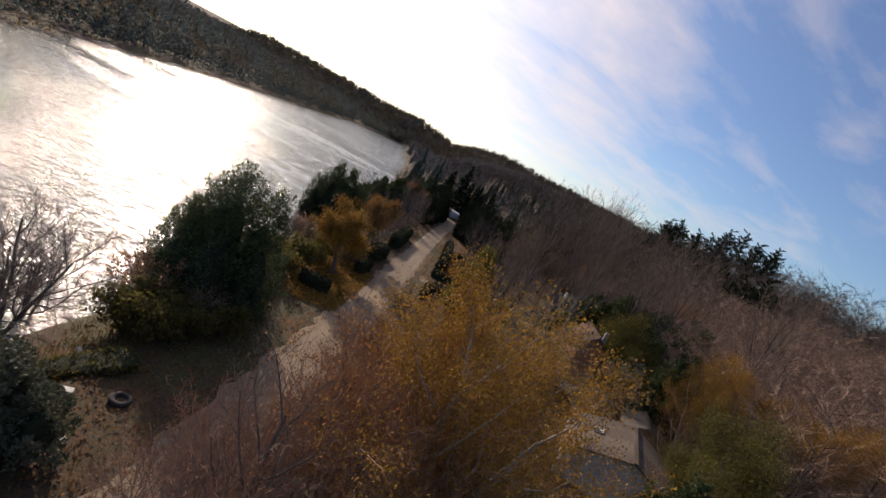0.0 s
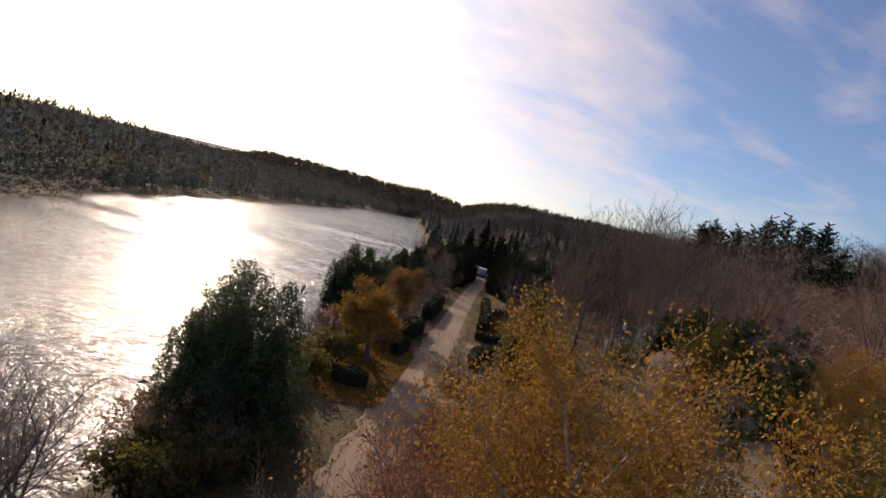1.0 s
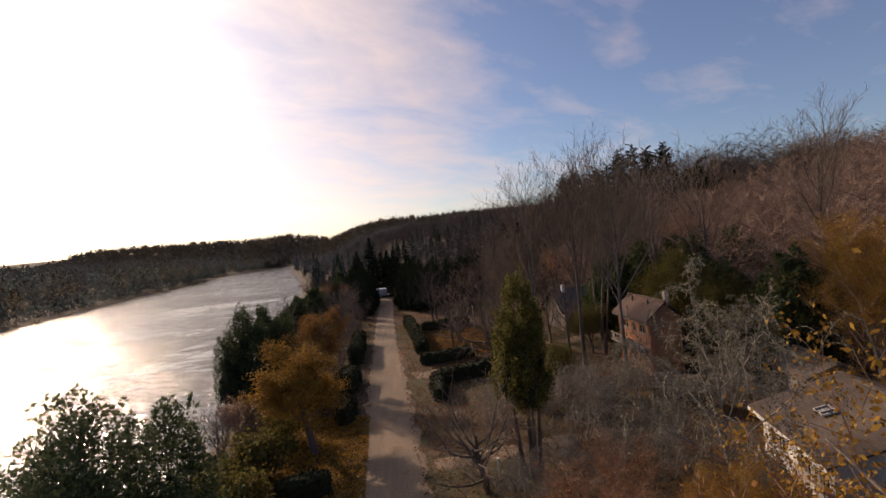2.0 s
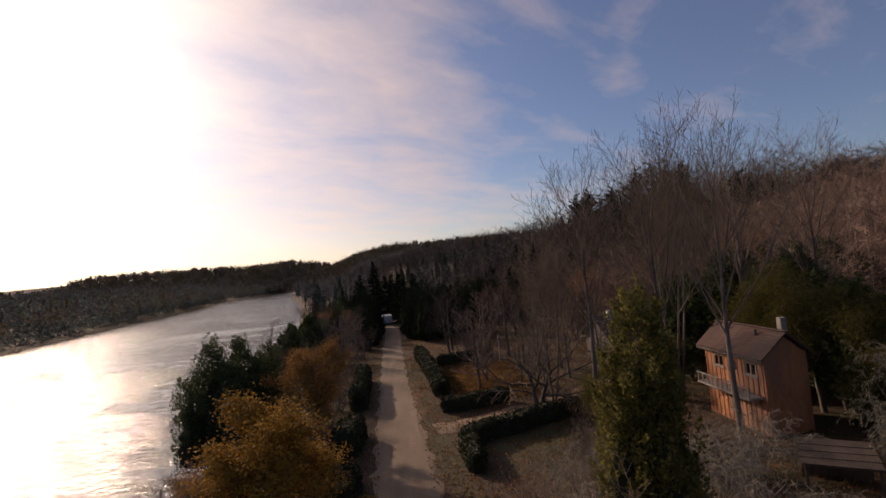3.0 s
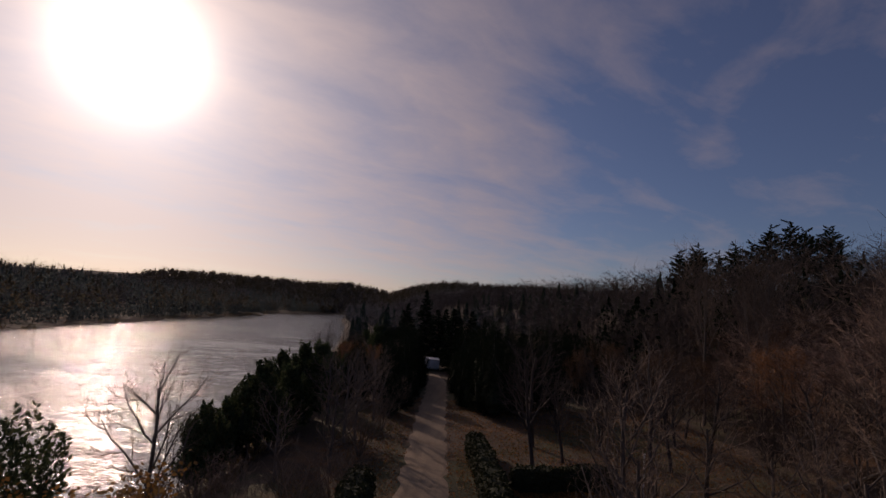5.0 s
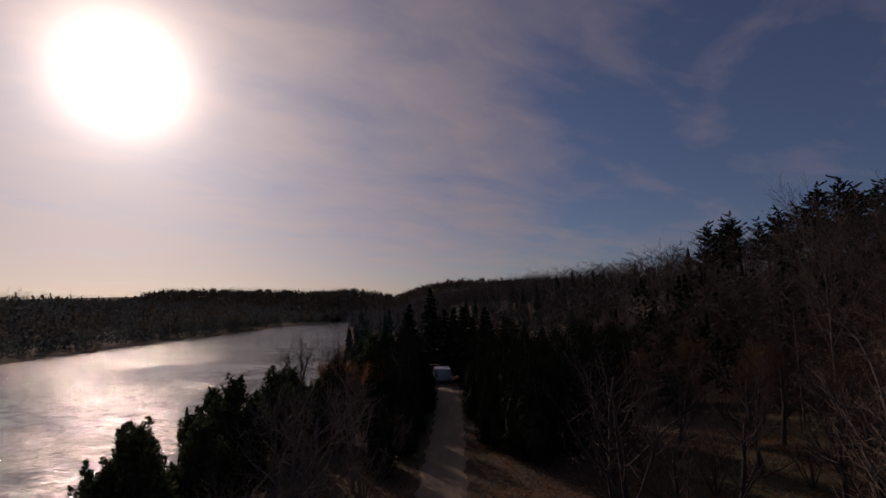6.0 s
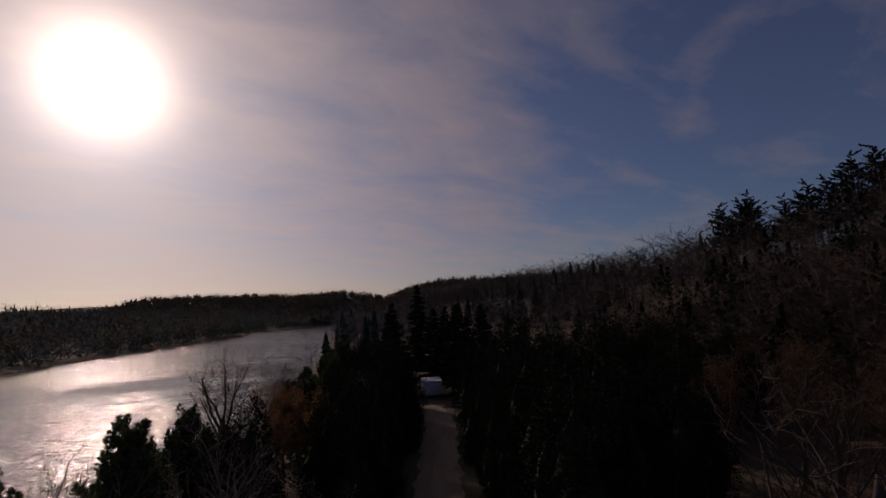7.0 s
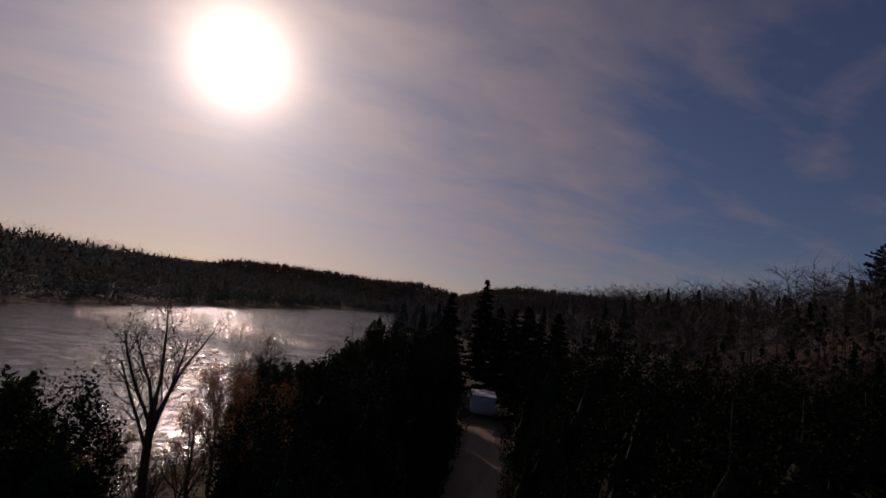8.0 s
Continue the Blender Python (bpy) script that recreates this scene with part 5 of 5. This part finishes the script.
part("round_sign", bm, DARK_WOOD, cabin, "dark round wooden ornament")
for x in (1.1, 3.4):
    bm = bmesh.new()
    bmesh.ops.create_cone(bm, cap_ends=True, segments=10, radius1=0.07, radius2=0.07, depth=0.4, matrix=Matrix.Translation((x, 0.7, 4.75)))
    part("roof_vent", bm, DARK_WOOD, cabin)
bm = box(0.3, 0.3, 1.4, (4.0, 1.7, 4.1), 0.02)
part("chimney", bm, GREY_WOOD, cabin, "pale square flue")

grey_house = gable_house("house", along(9.0, 66.8, 16.6, 67.2, 1.75), 7.6, 5.6, 2.5, 1.7, 0.45, DARK_WOOD, GREY_METAL, "low dark house under a dull grey roof",
                         [(1.6, 0.9, 1.1, 0.9), (3.9, 0.9, 1.1, 0.9), (6.2, 0.9, 1.1, 0.9)], 9)
part("flue", box(0.3, 0.3, 1.1, (0.9, 2.3, 3.6), 0.02), WHITE_BOARD, grey_house, "short pale flue")

carport = new("carport")
carport.matrix_basis = along(11.8, 62.0, 17.0, 61.4, at(14, 62.5))
roof_slope("roof", 5.2, 3.6, 0.45, 6, GREY_METAL, carport, Matrix.Translation((0, 0, 2.29)))
for x in (0.15, 5.05):
    for y, h in ((0.15, 2.25), (3.4, 2.6)):
        part("post", box(0.11, 0.11, h + 0.5, (x, y, -0.5), 0.01), WHITE_BOARD, carport)
part("beam", box(5.0, 0.10, 0.14, (2.6, 0.15, 2.10), 0.008), DARK_WOOD, carport)
tagged(carport, "open carport with a grey sheet roof on white posts", "carport")

shed = gable_house("shed", along(12.8, 43.4, 12.0, 40.1, at(13.6, 41.6) - 0.1), 3.4, 2.6, 2.3, 0.6, 0.2, DARK_WOOD, DARK_WOOD, "dark weathered garden shed under the trees", [], 6)
shed["category"] = "shed"
part("door", box(0.9, 0.05, 1.9, (2.2, -0.03, 0.05), 0.01), GREY_WOOD, shed, "grey plank door")

leanto = new("low_roof")
leanto.matrix_basis = along(6.6, 44.6, 9.0, 43.0, at(7.6, 43.8))
roof_slope("roof", 2.4, 1.8, 0.35, 4, BROWN_ROOF, leanto, Matrix.Translation((0, 0, 1.04)))
for x in (0.12, 2.28):
    for y, h in ((0.12, 1.0), (1.66, 1.3)):
        part("post", box(0.09, 0.09, h + 0.3, (x, y, -0.3), 0.008), DARK_WOOD, leanto)
part("back_board", box(2.2, 0.05, 1.0, (1.2, 1.6, 0.0)), DARK_WOOD, leanto)
tagged(leanto, "low brown lean-to roof among the bushes", "lean-to")


# ---- the trailer at the end of the lane ----
def wheel(parent, x, y, r=0.33):
    bm = bmesh.new()
    bmesh.ops.create_cone(bm, cap_ends=True, segments=20, radius1=r, radius2=r, depth=0.2, matrix=Matrix.Translation((x, y, r)) @ Matrix.Rotation(radians(90), 4, "Y"))
    bmesh.ops.bevel(bm, geom=list(bm.edges), offset=0.04, segments=2, affect="EDGES")
    w = part("wheel", bm, RUBBER, parent)
    bm = bmesh.new()
    bmesh.ops.create_cone(bm, cap_ends=True, segments=14, radius1=r * 0.55, radius2=r * 0.5, depth=0.22, matrix=Matrix.Translation((x, y, r)) @ Matrix.Rotation(radians(90), 4, "Y"))
    part("hub", bm, STEEL, w)


trailer = new("box_trailer")
trailer.matrix_basis = pose(-13.1, 135.6, at(-13.1, 135.6), 0, 0, 8) @ Matrix.Diagonal((1.08, 1.0, 0.84, 1))
bm = box(2.05, 3.6, 1.75, (0, 0, 0.5), 0.09)
part("body", bm, TRAILER, trailer)
part("rear_rib", box(1.9, 0.03, 0.06, (0, -1.815, 2.1), 0.006), STEEL, trailer)
part("rear_door", box(1.7, 0.04, 1.5, (0, -1.81, 0.6), 0.012), TRAILER, trailer)
part("roof", box(2.1, 3.7, 0.06, (0, 0, 2.24), 0.02), TRAILER, trailer, "pale roof sheet with a lip")
part("chassis", box(1.7, 3.9, 0.14, (0, 0.2, 0.36), 0.01), STEEL, trailer)
part("drawbar", box(0.1, 1.3, 0.1, (0, 2.5, 0.38), 0.01), STEEL, trailer)
for x in (-0.98, 0.98):
    wheel(trailer, x, -0.3)
for x in (-0.85, 0.85):
    part("tail_lamp", box(0.14, 0.03, 0.09, (x, -1.82, 0.45), 0.01), surface("red_lens", (0.25, 0.02, 0.02), (0.35, 0.04, 0.03), 5.0, 0.3), trailer, "small red lamp")
tagged(trailer, "white box trailer parked at the end of the lane", "trailer")


# ---- hedges ----
def hedge(name, seed, points, wide, tall, label, foliage=None):
    """A clipped hedge along a line: a dense core, coloured as inner shade, and a skin of small leaves."""
    rng = np.random.default_rng(seed)
    ob = new(name)
    p = np.array(points, float)
    seg = np.linalg.norm(np.diff(p, axis=0), axis=1)
    length = seg.sum()
    n = max(4, int(length / 0.35))
    s = np.concatenate([[0], np.cumsum(seg)])
    u = np.linspace(0, length, n)
    mid = np.stack([np.interp(u, s, p[:, 0]), np.interp(u, s, p[:, 1])], 1)
    d = np.gradient(mid, axis=0)
    d /= np.linalg.norm(d, axis=1, keepdims=True)
    side = np.stack([-d[:, 1], d[:, 0]], 1)
    base = height(mid[:, 0], mid[:, 1])
    ring = np.array([(-1.0, -0.15), (-1.06, 0.5), (-0.92, 0.88), (-0.5, 1.0), (0.5, 1.0), (0.92, 0.88), (1.06, 0.5), (1.0, -0.15)])
    fade = np.clip(np.minimum(u, length - u) / (0.45 * wide) + 0.35, 0, 1) ** 0.6
    v = []
    for i in range(n):
        for a, b in ring:
            w = (wide / 2) * a * fade[i] * (1 + 0.10 * rng.normal()) * 0.93
            q = mid[i] + side[i] * w
            v.append((q[0], q[1], base[i] + b * tall * (0.75 + 0.25 * fade[i]) * (1 + 0.06 * rng.normal()) * 0.95))
    v = np.array(v)
    k = len(ring)
    f = [(i * k + j, i * k + (j + 1) % k, (i + 1) * k + (j + 1) % k, (i + 1) * k + j) for i in range(n - 1) for j in range(k)]
    ends = [(0, 1, 2, 3), (0, 3, 4, 7), (4, 5, 6, 7)]
    f += [tuple(e) for e in ends] + [tuple((n - 1) * k + j for j in e[::-1]) for e in ends]
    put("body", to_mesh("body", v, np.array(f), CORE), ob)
    m = int(520 * length * (wide + 2 * tall) / 3)
    i = rng.integers(0, n - 1, m)
    j = rng.integers(0, k - 1, m)
    a, b = rng.uniform(0, 1, (m, 1)), rng.uniform(0, 1, (m, 1))
    c = (v[i * k + j] * (1 - a) + v[i * k + j + 1] * a) * (1 - b) + (v[(i + 1) * k + j] * (1 - a) + v[(i + 1) * k + j + 1] * a) * b
    e = m // 10
    which = np.where(rng.uniform(0, 1, e) < 0.5, 0, n - 1)
    g = rng.dirichlet(np.ones(k), e)
    c[:e] = np.einsum("ek,ekd->ed", g, v.reshape(n, k, 3)[which])
    c += rng.normal(size=(m, 3)) * 0.05
    put("foliage", to_mesh("foliage", *flakes(rng, c, 0.10, 1.5), foliage or HEDGE), ob)
    return tagged(ob, label, "hedge")


hedge("box_hedge", 1, [(-12.6, 39.2), (-10.5, 39.9)], 1.05, 0.95, "dark clipped box hedge on leaf-strewn grass")
hedge("hedge", 2, [(-11.75, 62.7), (-11.9, 67.0), (-12.2, 72.5)], 1.25, 1.7, "dense dark hedge close beside the lane")
hedge("hedge", 3, [(-11.6, 53.6), (-11.4, 57.6)], 1.5, 1.4, "dark rounded bush at the lane's edge")
hedge("hedge", 4, [(-4.9, 50.0), (-5.0, 53.4), (-3.4, 54.6), (-0.6, 55.6), (2.2, 56.4)], 0.95, 1.05, "low clipped hedge curving along the side drive")
hedge("hedge", 5, [(-5.9, 60.4), (-3.6, 60.6), (-1.2, 61.2)], 0.95, 1.0, "low clipped hedge across from the drive")
hedge("hedge", 6, [(-5.6, 64.2), (-5.9, 70.0), (-6.5, 77.0), (-7.0, 82.0)], 1.15, 1.3, "dark hedge bounding the lane and lawn")
hedge("hedge", 7, [(-5.2, 75.6), (-2.4, 76.4), (0.4, 77.6)], 1.0, 1.1, "dark hedge behind the orange lawn")
hedge("hedge", 8, [(-10.9, 47.6), (-10.9, 50.4)], 1.1, 1.2, "dark bush between the lane and the maple")


hedge("low_hedge", 9, [(-13.9, 21.0), (-12.6, 22.4), (-11.9, 23.4)], 1.3, 0.34, "low mossy green bank by the lawn", OLIVE)


def ribbon(name, points, half, label):
    p = np.array(points, float)
    seg = np.linalg.norm(np.diff(p, axis=0), axis=1)
    s = np.concatenate([[0], np.cumsum(seg)])
    u = np.arange(0, s[-1], 0.5)
    mid = np.stack([np.interp(u, s, p[:, 0]), np.interp(u, s, p[:, 1])], 1)
    d = np.gradient(mid, axis=0)
    d /= np.linalg.norm(d, axis=1, keepdims=True)
    side = np.stack([-d[:, 1], d[:, 0]], 1)
    a = np.array([-1.3, -1.0, -0.5, 0.0, 0.5, 1.0, 1.3])
    lift = np.array([-0.08, 0.02, 0.03, 0.045, 0.03, 0.02, -0.08])
    q = mid[:, None] + side[:, None] * (half * a * (1 + 0.12 * np.sin(u * 2.3))[:, None])[:, :, None]
    v = np.concatenate([q, (height(q[..., 0], q[..., 1]) + lift)[..., None]], -1).reshape(-1, 3)
    k, i = len(a), np.arange(len(a) - 1)
    f = (i[None, :, None] + (np.arange(len(u) - 1) * k)[:, None, None] + np.array([0, 1, k + 1, k])).reshape(-1, 4)
    tagged(new(name, to_mesh(name, v, f, GRAVEL, True)), label, kind="structure")


ribbon("drive", [(-6.6, 57.0), (-3.0, 57.9), (0.8, 59.2), (5.0, 61.8), (9.6, 63.2), (12.6, 63.4)], 0.95, "short gravel side drive between low hedges")
ribbon("path", [(-6.0, 41.0), (-1.5, 41.6), (3.0, 42.0), (6.0, 41.2)], 0.6, "trodden earth path to the cottage")


# ---- small things ----
def tyre(x, y):
    ob = new("tyre_planter")
    bm = bmesh.new()
    n, k, R, r = 28, 10, 0.27, 0.11
    rows = []
    for i in range(n):
        a = 2 * math.pi * i / n
        rows.append([bm.verts.new(((R + r * math.cos(2 * math.pi * j / k)) * math.cos(a), (R + r * math.cos(2 * math.pi * j / k)) * math.sin(a), 0.11 + 0.10 * math.sin(2 * math.pi * j / k))) for j in range(k)])
    for i in range(n):
        for j in range(k):
            bm.faces.new((rows[i][j], rows[(i + 1) % n][j], rows[(i + 1) % n][(j + 1) % k], rows[i][(j + 1) % k]))
    part("tyre", bm, RUBBER, ob, shade=True)
    bm = bmesh.new()
    bmesh.ops.create_cone(bm, cap_ends=True, segments=20, radius1=0.24, radius2=0.2, depth=0.1, matrix=Matrix.Translation((0, 0, 0.07)))
    part("soil", bm, SOIL, ob, "grey dry soil")
    ob.matrix_basis = pose(x, y, at(x, y) - 0.01, 3, 2, 0)
    tagged(ob, "old black tyre lying flat on the grass", "tyre")


tyre(-10.74, 21.4)


def slab(name, x, y, sx, sy, sz, turn, mat, label, category, lift=0.0, tilt=0.0):
    ob = new(name)
    bm = box(sx, sy, sz, (0, 0, 0), min(sz, sx, sy) * 0.2)
    for v in bm.verts:
        v.co += Vector((noise.noise(v.co * 2.1), noise.noise(v.co * 2.7 + Vector((3, 1, 2))), 0)) * 0.06 * min(sx, sy)
    part("body", bm, mat, ob)
    ob.matrix_basis = pose(x, y, at(x, y) - 0.01 + lift, tilt, 0, turn)
    tagged(ob, label, category)


slab("stone", -12.1, 20.5, 0.5, 0.3, 0.22, 30, WHITE_BOARD, "pale stone lying in the grass", "stone")
slab("stone", -10.6, 18.9, 0.55, 0.28, 0.16, -20, WHITE_BOARD, "pale flat stone on leaf-strewn ground", "stone")
slab("stone", -10.9, 18.4, 0.35, 0.12, 0.10, 10, WHITE_BOARD, "small pale stone near the shrub", "stone")
slab("plank", -13.6, 22.8, 1.5, 0.2, 0.06, -35, GREY_WOOD, "silvered plank dropped by the bank", "plank", 0.03, 4)
slab("plank", -13.0, 23.3, 1.1, 0.12, 0.05, 60, GREY_WOOD, "short weathered board by the bank", "plank", 0.03, 3)


def bench(x, y, turn):
    ob = new("picnic_table")
    for k in range(4):
        part("top_board", box(1.5, 0.17, 0.04, (0, -0.28 + k * 0.187, 0.72), 0.008), GREY_WOOD, ob)
    for s in (-1, 1):
        part("seat", box(1.5, 0.22, 0.04, (0, s * 0.68, 0.43), 0.008), GREY_WOOD, ob)
        for e in (-0.55, 0.55):
            bm = box(0.06, 0.09, 0.92, (0, 0, 0), 0.006)
            bmesh.ops.rotate(bm, verts=bm.verts, cent=(0, 0, 0), matrix=Matrix.Rotation(radians(38 * s), 3, "X"))
            bmesh.ops.translate(bm, verts=bm.verts, vec=(e, s * 0.62, -0.02))
            part("leg", bm, GREY_WOOD, ob)
    for e in (-0.62, 0.62):
        part("brace", box(0.05, 1.5, 0.09, (e, 0, 0.34), 0.006), GREY_WOOD, ob)
    ob.matrix_basis = pose(x, y, at(x, y), 0, 0, turn)
    tagged(ob, "weathered picnic table beside the lane hedge", "picnic table")


bench(-13.5, 67.4, 25)


def post(x, y, tall, mat, label, r=0.045):
    ob = new("post")
    bm = bmesh.new()
    bmesh.ops.create_cone(bm, cap_ends=True, segments=10, radius1=r, radius2=r * 0.85, depth=tall + 0.4, matrix=Matrix.Translation((0, 0, tall / 2 - 0.2)))
    part("shaft", bm, mat, ob)
    part("cap", box(r * 2.6, r * 2.6, 0.04, (0, 0, tall), 0.008), mat, ob)
    ob.matrix_basis = pose(x, y, at(x, y), 0, 1, 0)
    tagged(ob, label, "post")


post(-7.4, 81.0, 0.55, WHITE_BOARD, "short white marker post at the lane edge")
post(0.6, 74.0, 2.6, WHITE_BOARD, "tall thin white pole on the lawn", 0.035)
post(-3.2, 39.0, 0.9, WHITE_BOARD, "white marker post in the grass")


def buoy(x, y):
    ob = new("buoy")
    v, f = lump(np.random.default_rng(3), 0.22, 0.22, -0.12, 0.35, lambda u: math.sin(math.pi * min(0.97, 0.15 + 0.8 * u)), 6, 12, 0.0)
    put("float", to_mesh("float", v, f, RUBBER, True), ob)
    put("stem", to_mesh("stem", *tubes([(0, 0, 0.2, 0, 0, 0.85, 0.05, 0.04)], 8), RUBBER), ob)
    ob.matrix_basis = pose(x, y, 0.0, 4, 3, 0)
    tagged(ob, "dark mooring buoy floating on the lake", "buoy")


buoy(-82.0, 232.0)
buoy(-95.0, 236.0)


# ---- thickets, grass and fallen leaves ----
rng = np.random.default_rng(77)
for _ in range(46):
    x, y = rng.uniform(-1.5, 14), rng.uniform(36, 66)
    if not (4.5 < x < 14 and 60.5 < y < 76) and not (5.0 < x < 14 and 29 < y < 56) and abs(y - 58.5 - 0.35 * x) > 2.2 and not (y > 52 and x < 1.5):
        again(brush, x, y, rng.uniform(0, 360), rng.uniform(0.35, 0.75))
for _ in range(26):
    x, y = rng.uniform(4, 22), rng.uniform(74, 112)
    again(dark_brush, x, y, rng.uniform(0, 360), rng.uniform(0.5, 1.0))
for x, y, s in ((0.8, 47.8, 0.6), (-2.2, 43.2, 0.4), (6.6, 46.6, 0.7), (10.6, 41.8, 0.6), (10.8, 43.6, 0.8), (-4.2, 39.6, 0.35), (1.8, 38.6, 0.5), (3.6, 37.2, 0.55)):
    again(grey_shrub, x, y, 70 * s * 9, s)
for x, y, s in ((14.8, 36.2, 0.8), (15.5, 33.0, 0.9), (3.2, 49.0, 0.55), (2.4, 53.2, 0.5), (13.0, 47.6, 0.7), (18.0, 40.0, 1.0), (8.2, 57.6, 0.7), (11.5, 25.0, 0.8)):
    again(olive_tree, x, y, 400 * s, s, s * 0.8)
for x, y, s, h in ((-3.0, 84.5, 1.1, 1.0), (-1.0, 72.5, 1.1, 1.0), (2.2, 77.0, 1.2, 1.1), (-3.6, 79.5, 0.9, 0.9), (-2.6, 65.0, 0.9, 0.8), (2.4, 63.4, 0.9, 0.85), (4.6, 65.2, 0.9, 0.8), (5.0, 68.6, 0.8, 0.75), (6.2, 62.6, 0.9, 0.85), (3.0, 68.4, 0.8, 0.7), (6.6, 58.4, 0.8, 0.8), (0.4, 63.8, 0.7, 0.6), (11.0, 60.4, 0.9, 0.85), (2.5, 72.0, 0.9, 0.75), (4.6, 80.5, 0.9, 0.8), (8.5, 84.5, 1.0, 0.85), (1.2, 84.0, 0.8, 0.7), (-0.6, 88.5, 0.7, 0.6), (12.0, 79.0, 1.0, 0.9), (6.0, 90.5, 0.9, 0.8),
                   (18.6, 75.0, 1.0, 0.95), (3.0, 93.5, 0.8, 0.8), (10.5, 96.5, 1.0, 0.95), (18.5, 84.5, 1.0, 1.0), (-1.6, 81.0, 0.7, 0.65)):
    # beyond y 78 the copy with shade painted into its twigs
    again(dark_bare if y > 78 else maple_bare, x, y, 300 * s + x * 40, s, h, "bare brown tree at the foot of the slope")
stand(russet_tree, 14.5, 86.0, 0, 0.9)
stand(dark_bare, 7.4, 87.0, 200, 0.8)
stand(dark_brush, 2.4, 88.0, 100, 0.8)
stand(brown_tree, 5.8, 99.6, 160, 0.85)
for x, y, s in ((8.8, 96.4, 0.8), (4.4, 103.4, 0.75), (9.5, 90.0, 0.8), (20.0, 94.0, 1.0), (24.0, 70.0, 1.0), (17.5, 104.0, 1.0), (27.0, 100.0, 1.0), (12.5, 102.0, 0.8)):
    # same split here: the darker-coloured tree stands in the shaded part
    again(russet_tree if y < 90 else brown_tree, x, y, 90 * x, s)
for x, y, s in ((-13.6, 42.0, 0.9), (-13.9, 46.0, 0.8), (-14.4, 38.2, 0.9), (-12.9, 50.4, 0.8), (-15.6, 54.0, 0.8), (-16.2, 60.8, 0.8), (-12.6, 33.0, 0.5), (-13.1, 25.6, 0.8), (-14.4, 25.9, 0.9), (-12.2, 26.6, 0.6), (-11.2, 28.2, 0.6)):
    again(olive_low, x, y, 77 * x, s)


def cover(name, label, seed, n, x0, x1, y0, y1, keep, mat, size, aspect, up):
    r = np.random.default_rng(seed)
    x, y = r.uniform(x0, x1, n), r.uniform(y0, y1, n)
    ok = keep(x, y) & (np.abs(x - road_mid(y)) > (1.75 if up else 1.2)) & (x - shore(y) > 0.4)
    x, y = x[ok], y[ok]
    c = np.stack([x, y, height(x, y) + (size * aspect * 0.32 if up else 0.075)], 1)
    if up:
        out = np.tile([0.0, 0.0, 1.6], (len(c), 1))
        v, f = flakes(r, c, size, aspect, out=out)
    else:
        v, f = flakes(r, c, size, aspect, flat=0.85)
    tagged(new(name, to_mesh(name, v, f, mat)), label, "ground cover", kind="stuff")


def anywhere(x, y):
    return x < 1e9


cover("grass", "dry straw-coloured grass tufts", 201, 44000, -18, 12, 12, 100, lambda x, y: np.sin(x * 1.1) * np.sin(y * 0.7) + 0.5 * np.sin(x * 0.37 + y * 0.23) > -0.2, STRAW, 0.035, 6.0, True)
cover("grass", "short dull green grass", 202, 30000, -16, 6, 12, 100, lambda x, y: np.sin(x * 0.6 + 1) * np.sin(y * 0.5) > -0.1, OLIVE, 0.035, 4.0, True)
cover("fallen_leaves", "golden leaves lying under the maples", 203, 42000, -17, -8.5, 34, 60, lambda x, y: np.hypot(x + 12.4, y - 43) < 6.5, GOLD, 0.09, 1.4, False)
cover("fallen_leaves", "brown and orange leaves over the lawns", 204, 60000, -16, 12, 12, 100, anywhere, RUSSET, 0.085, 1.4, False)
cover("fallen_leaves", "orange leaves on the hedged lawn", 205, 16000, -5.4, 1.5, 62, 76, anywhere, ORANGE, 0.09, 1.4, False)
cover("bank_grass", "tall tawny grass along the near bank", 206, 22000, -26, -13, 14, 100, lambda x, y: x - shore(y) < 4.0, STRAW, 0.05, 9.0, True)
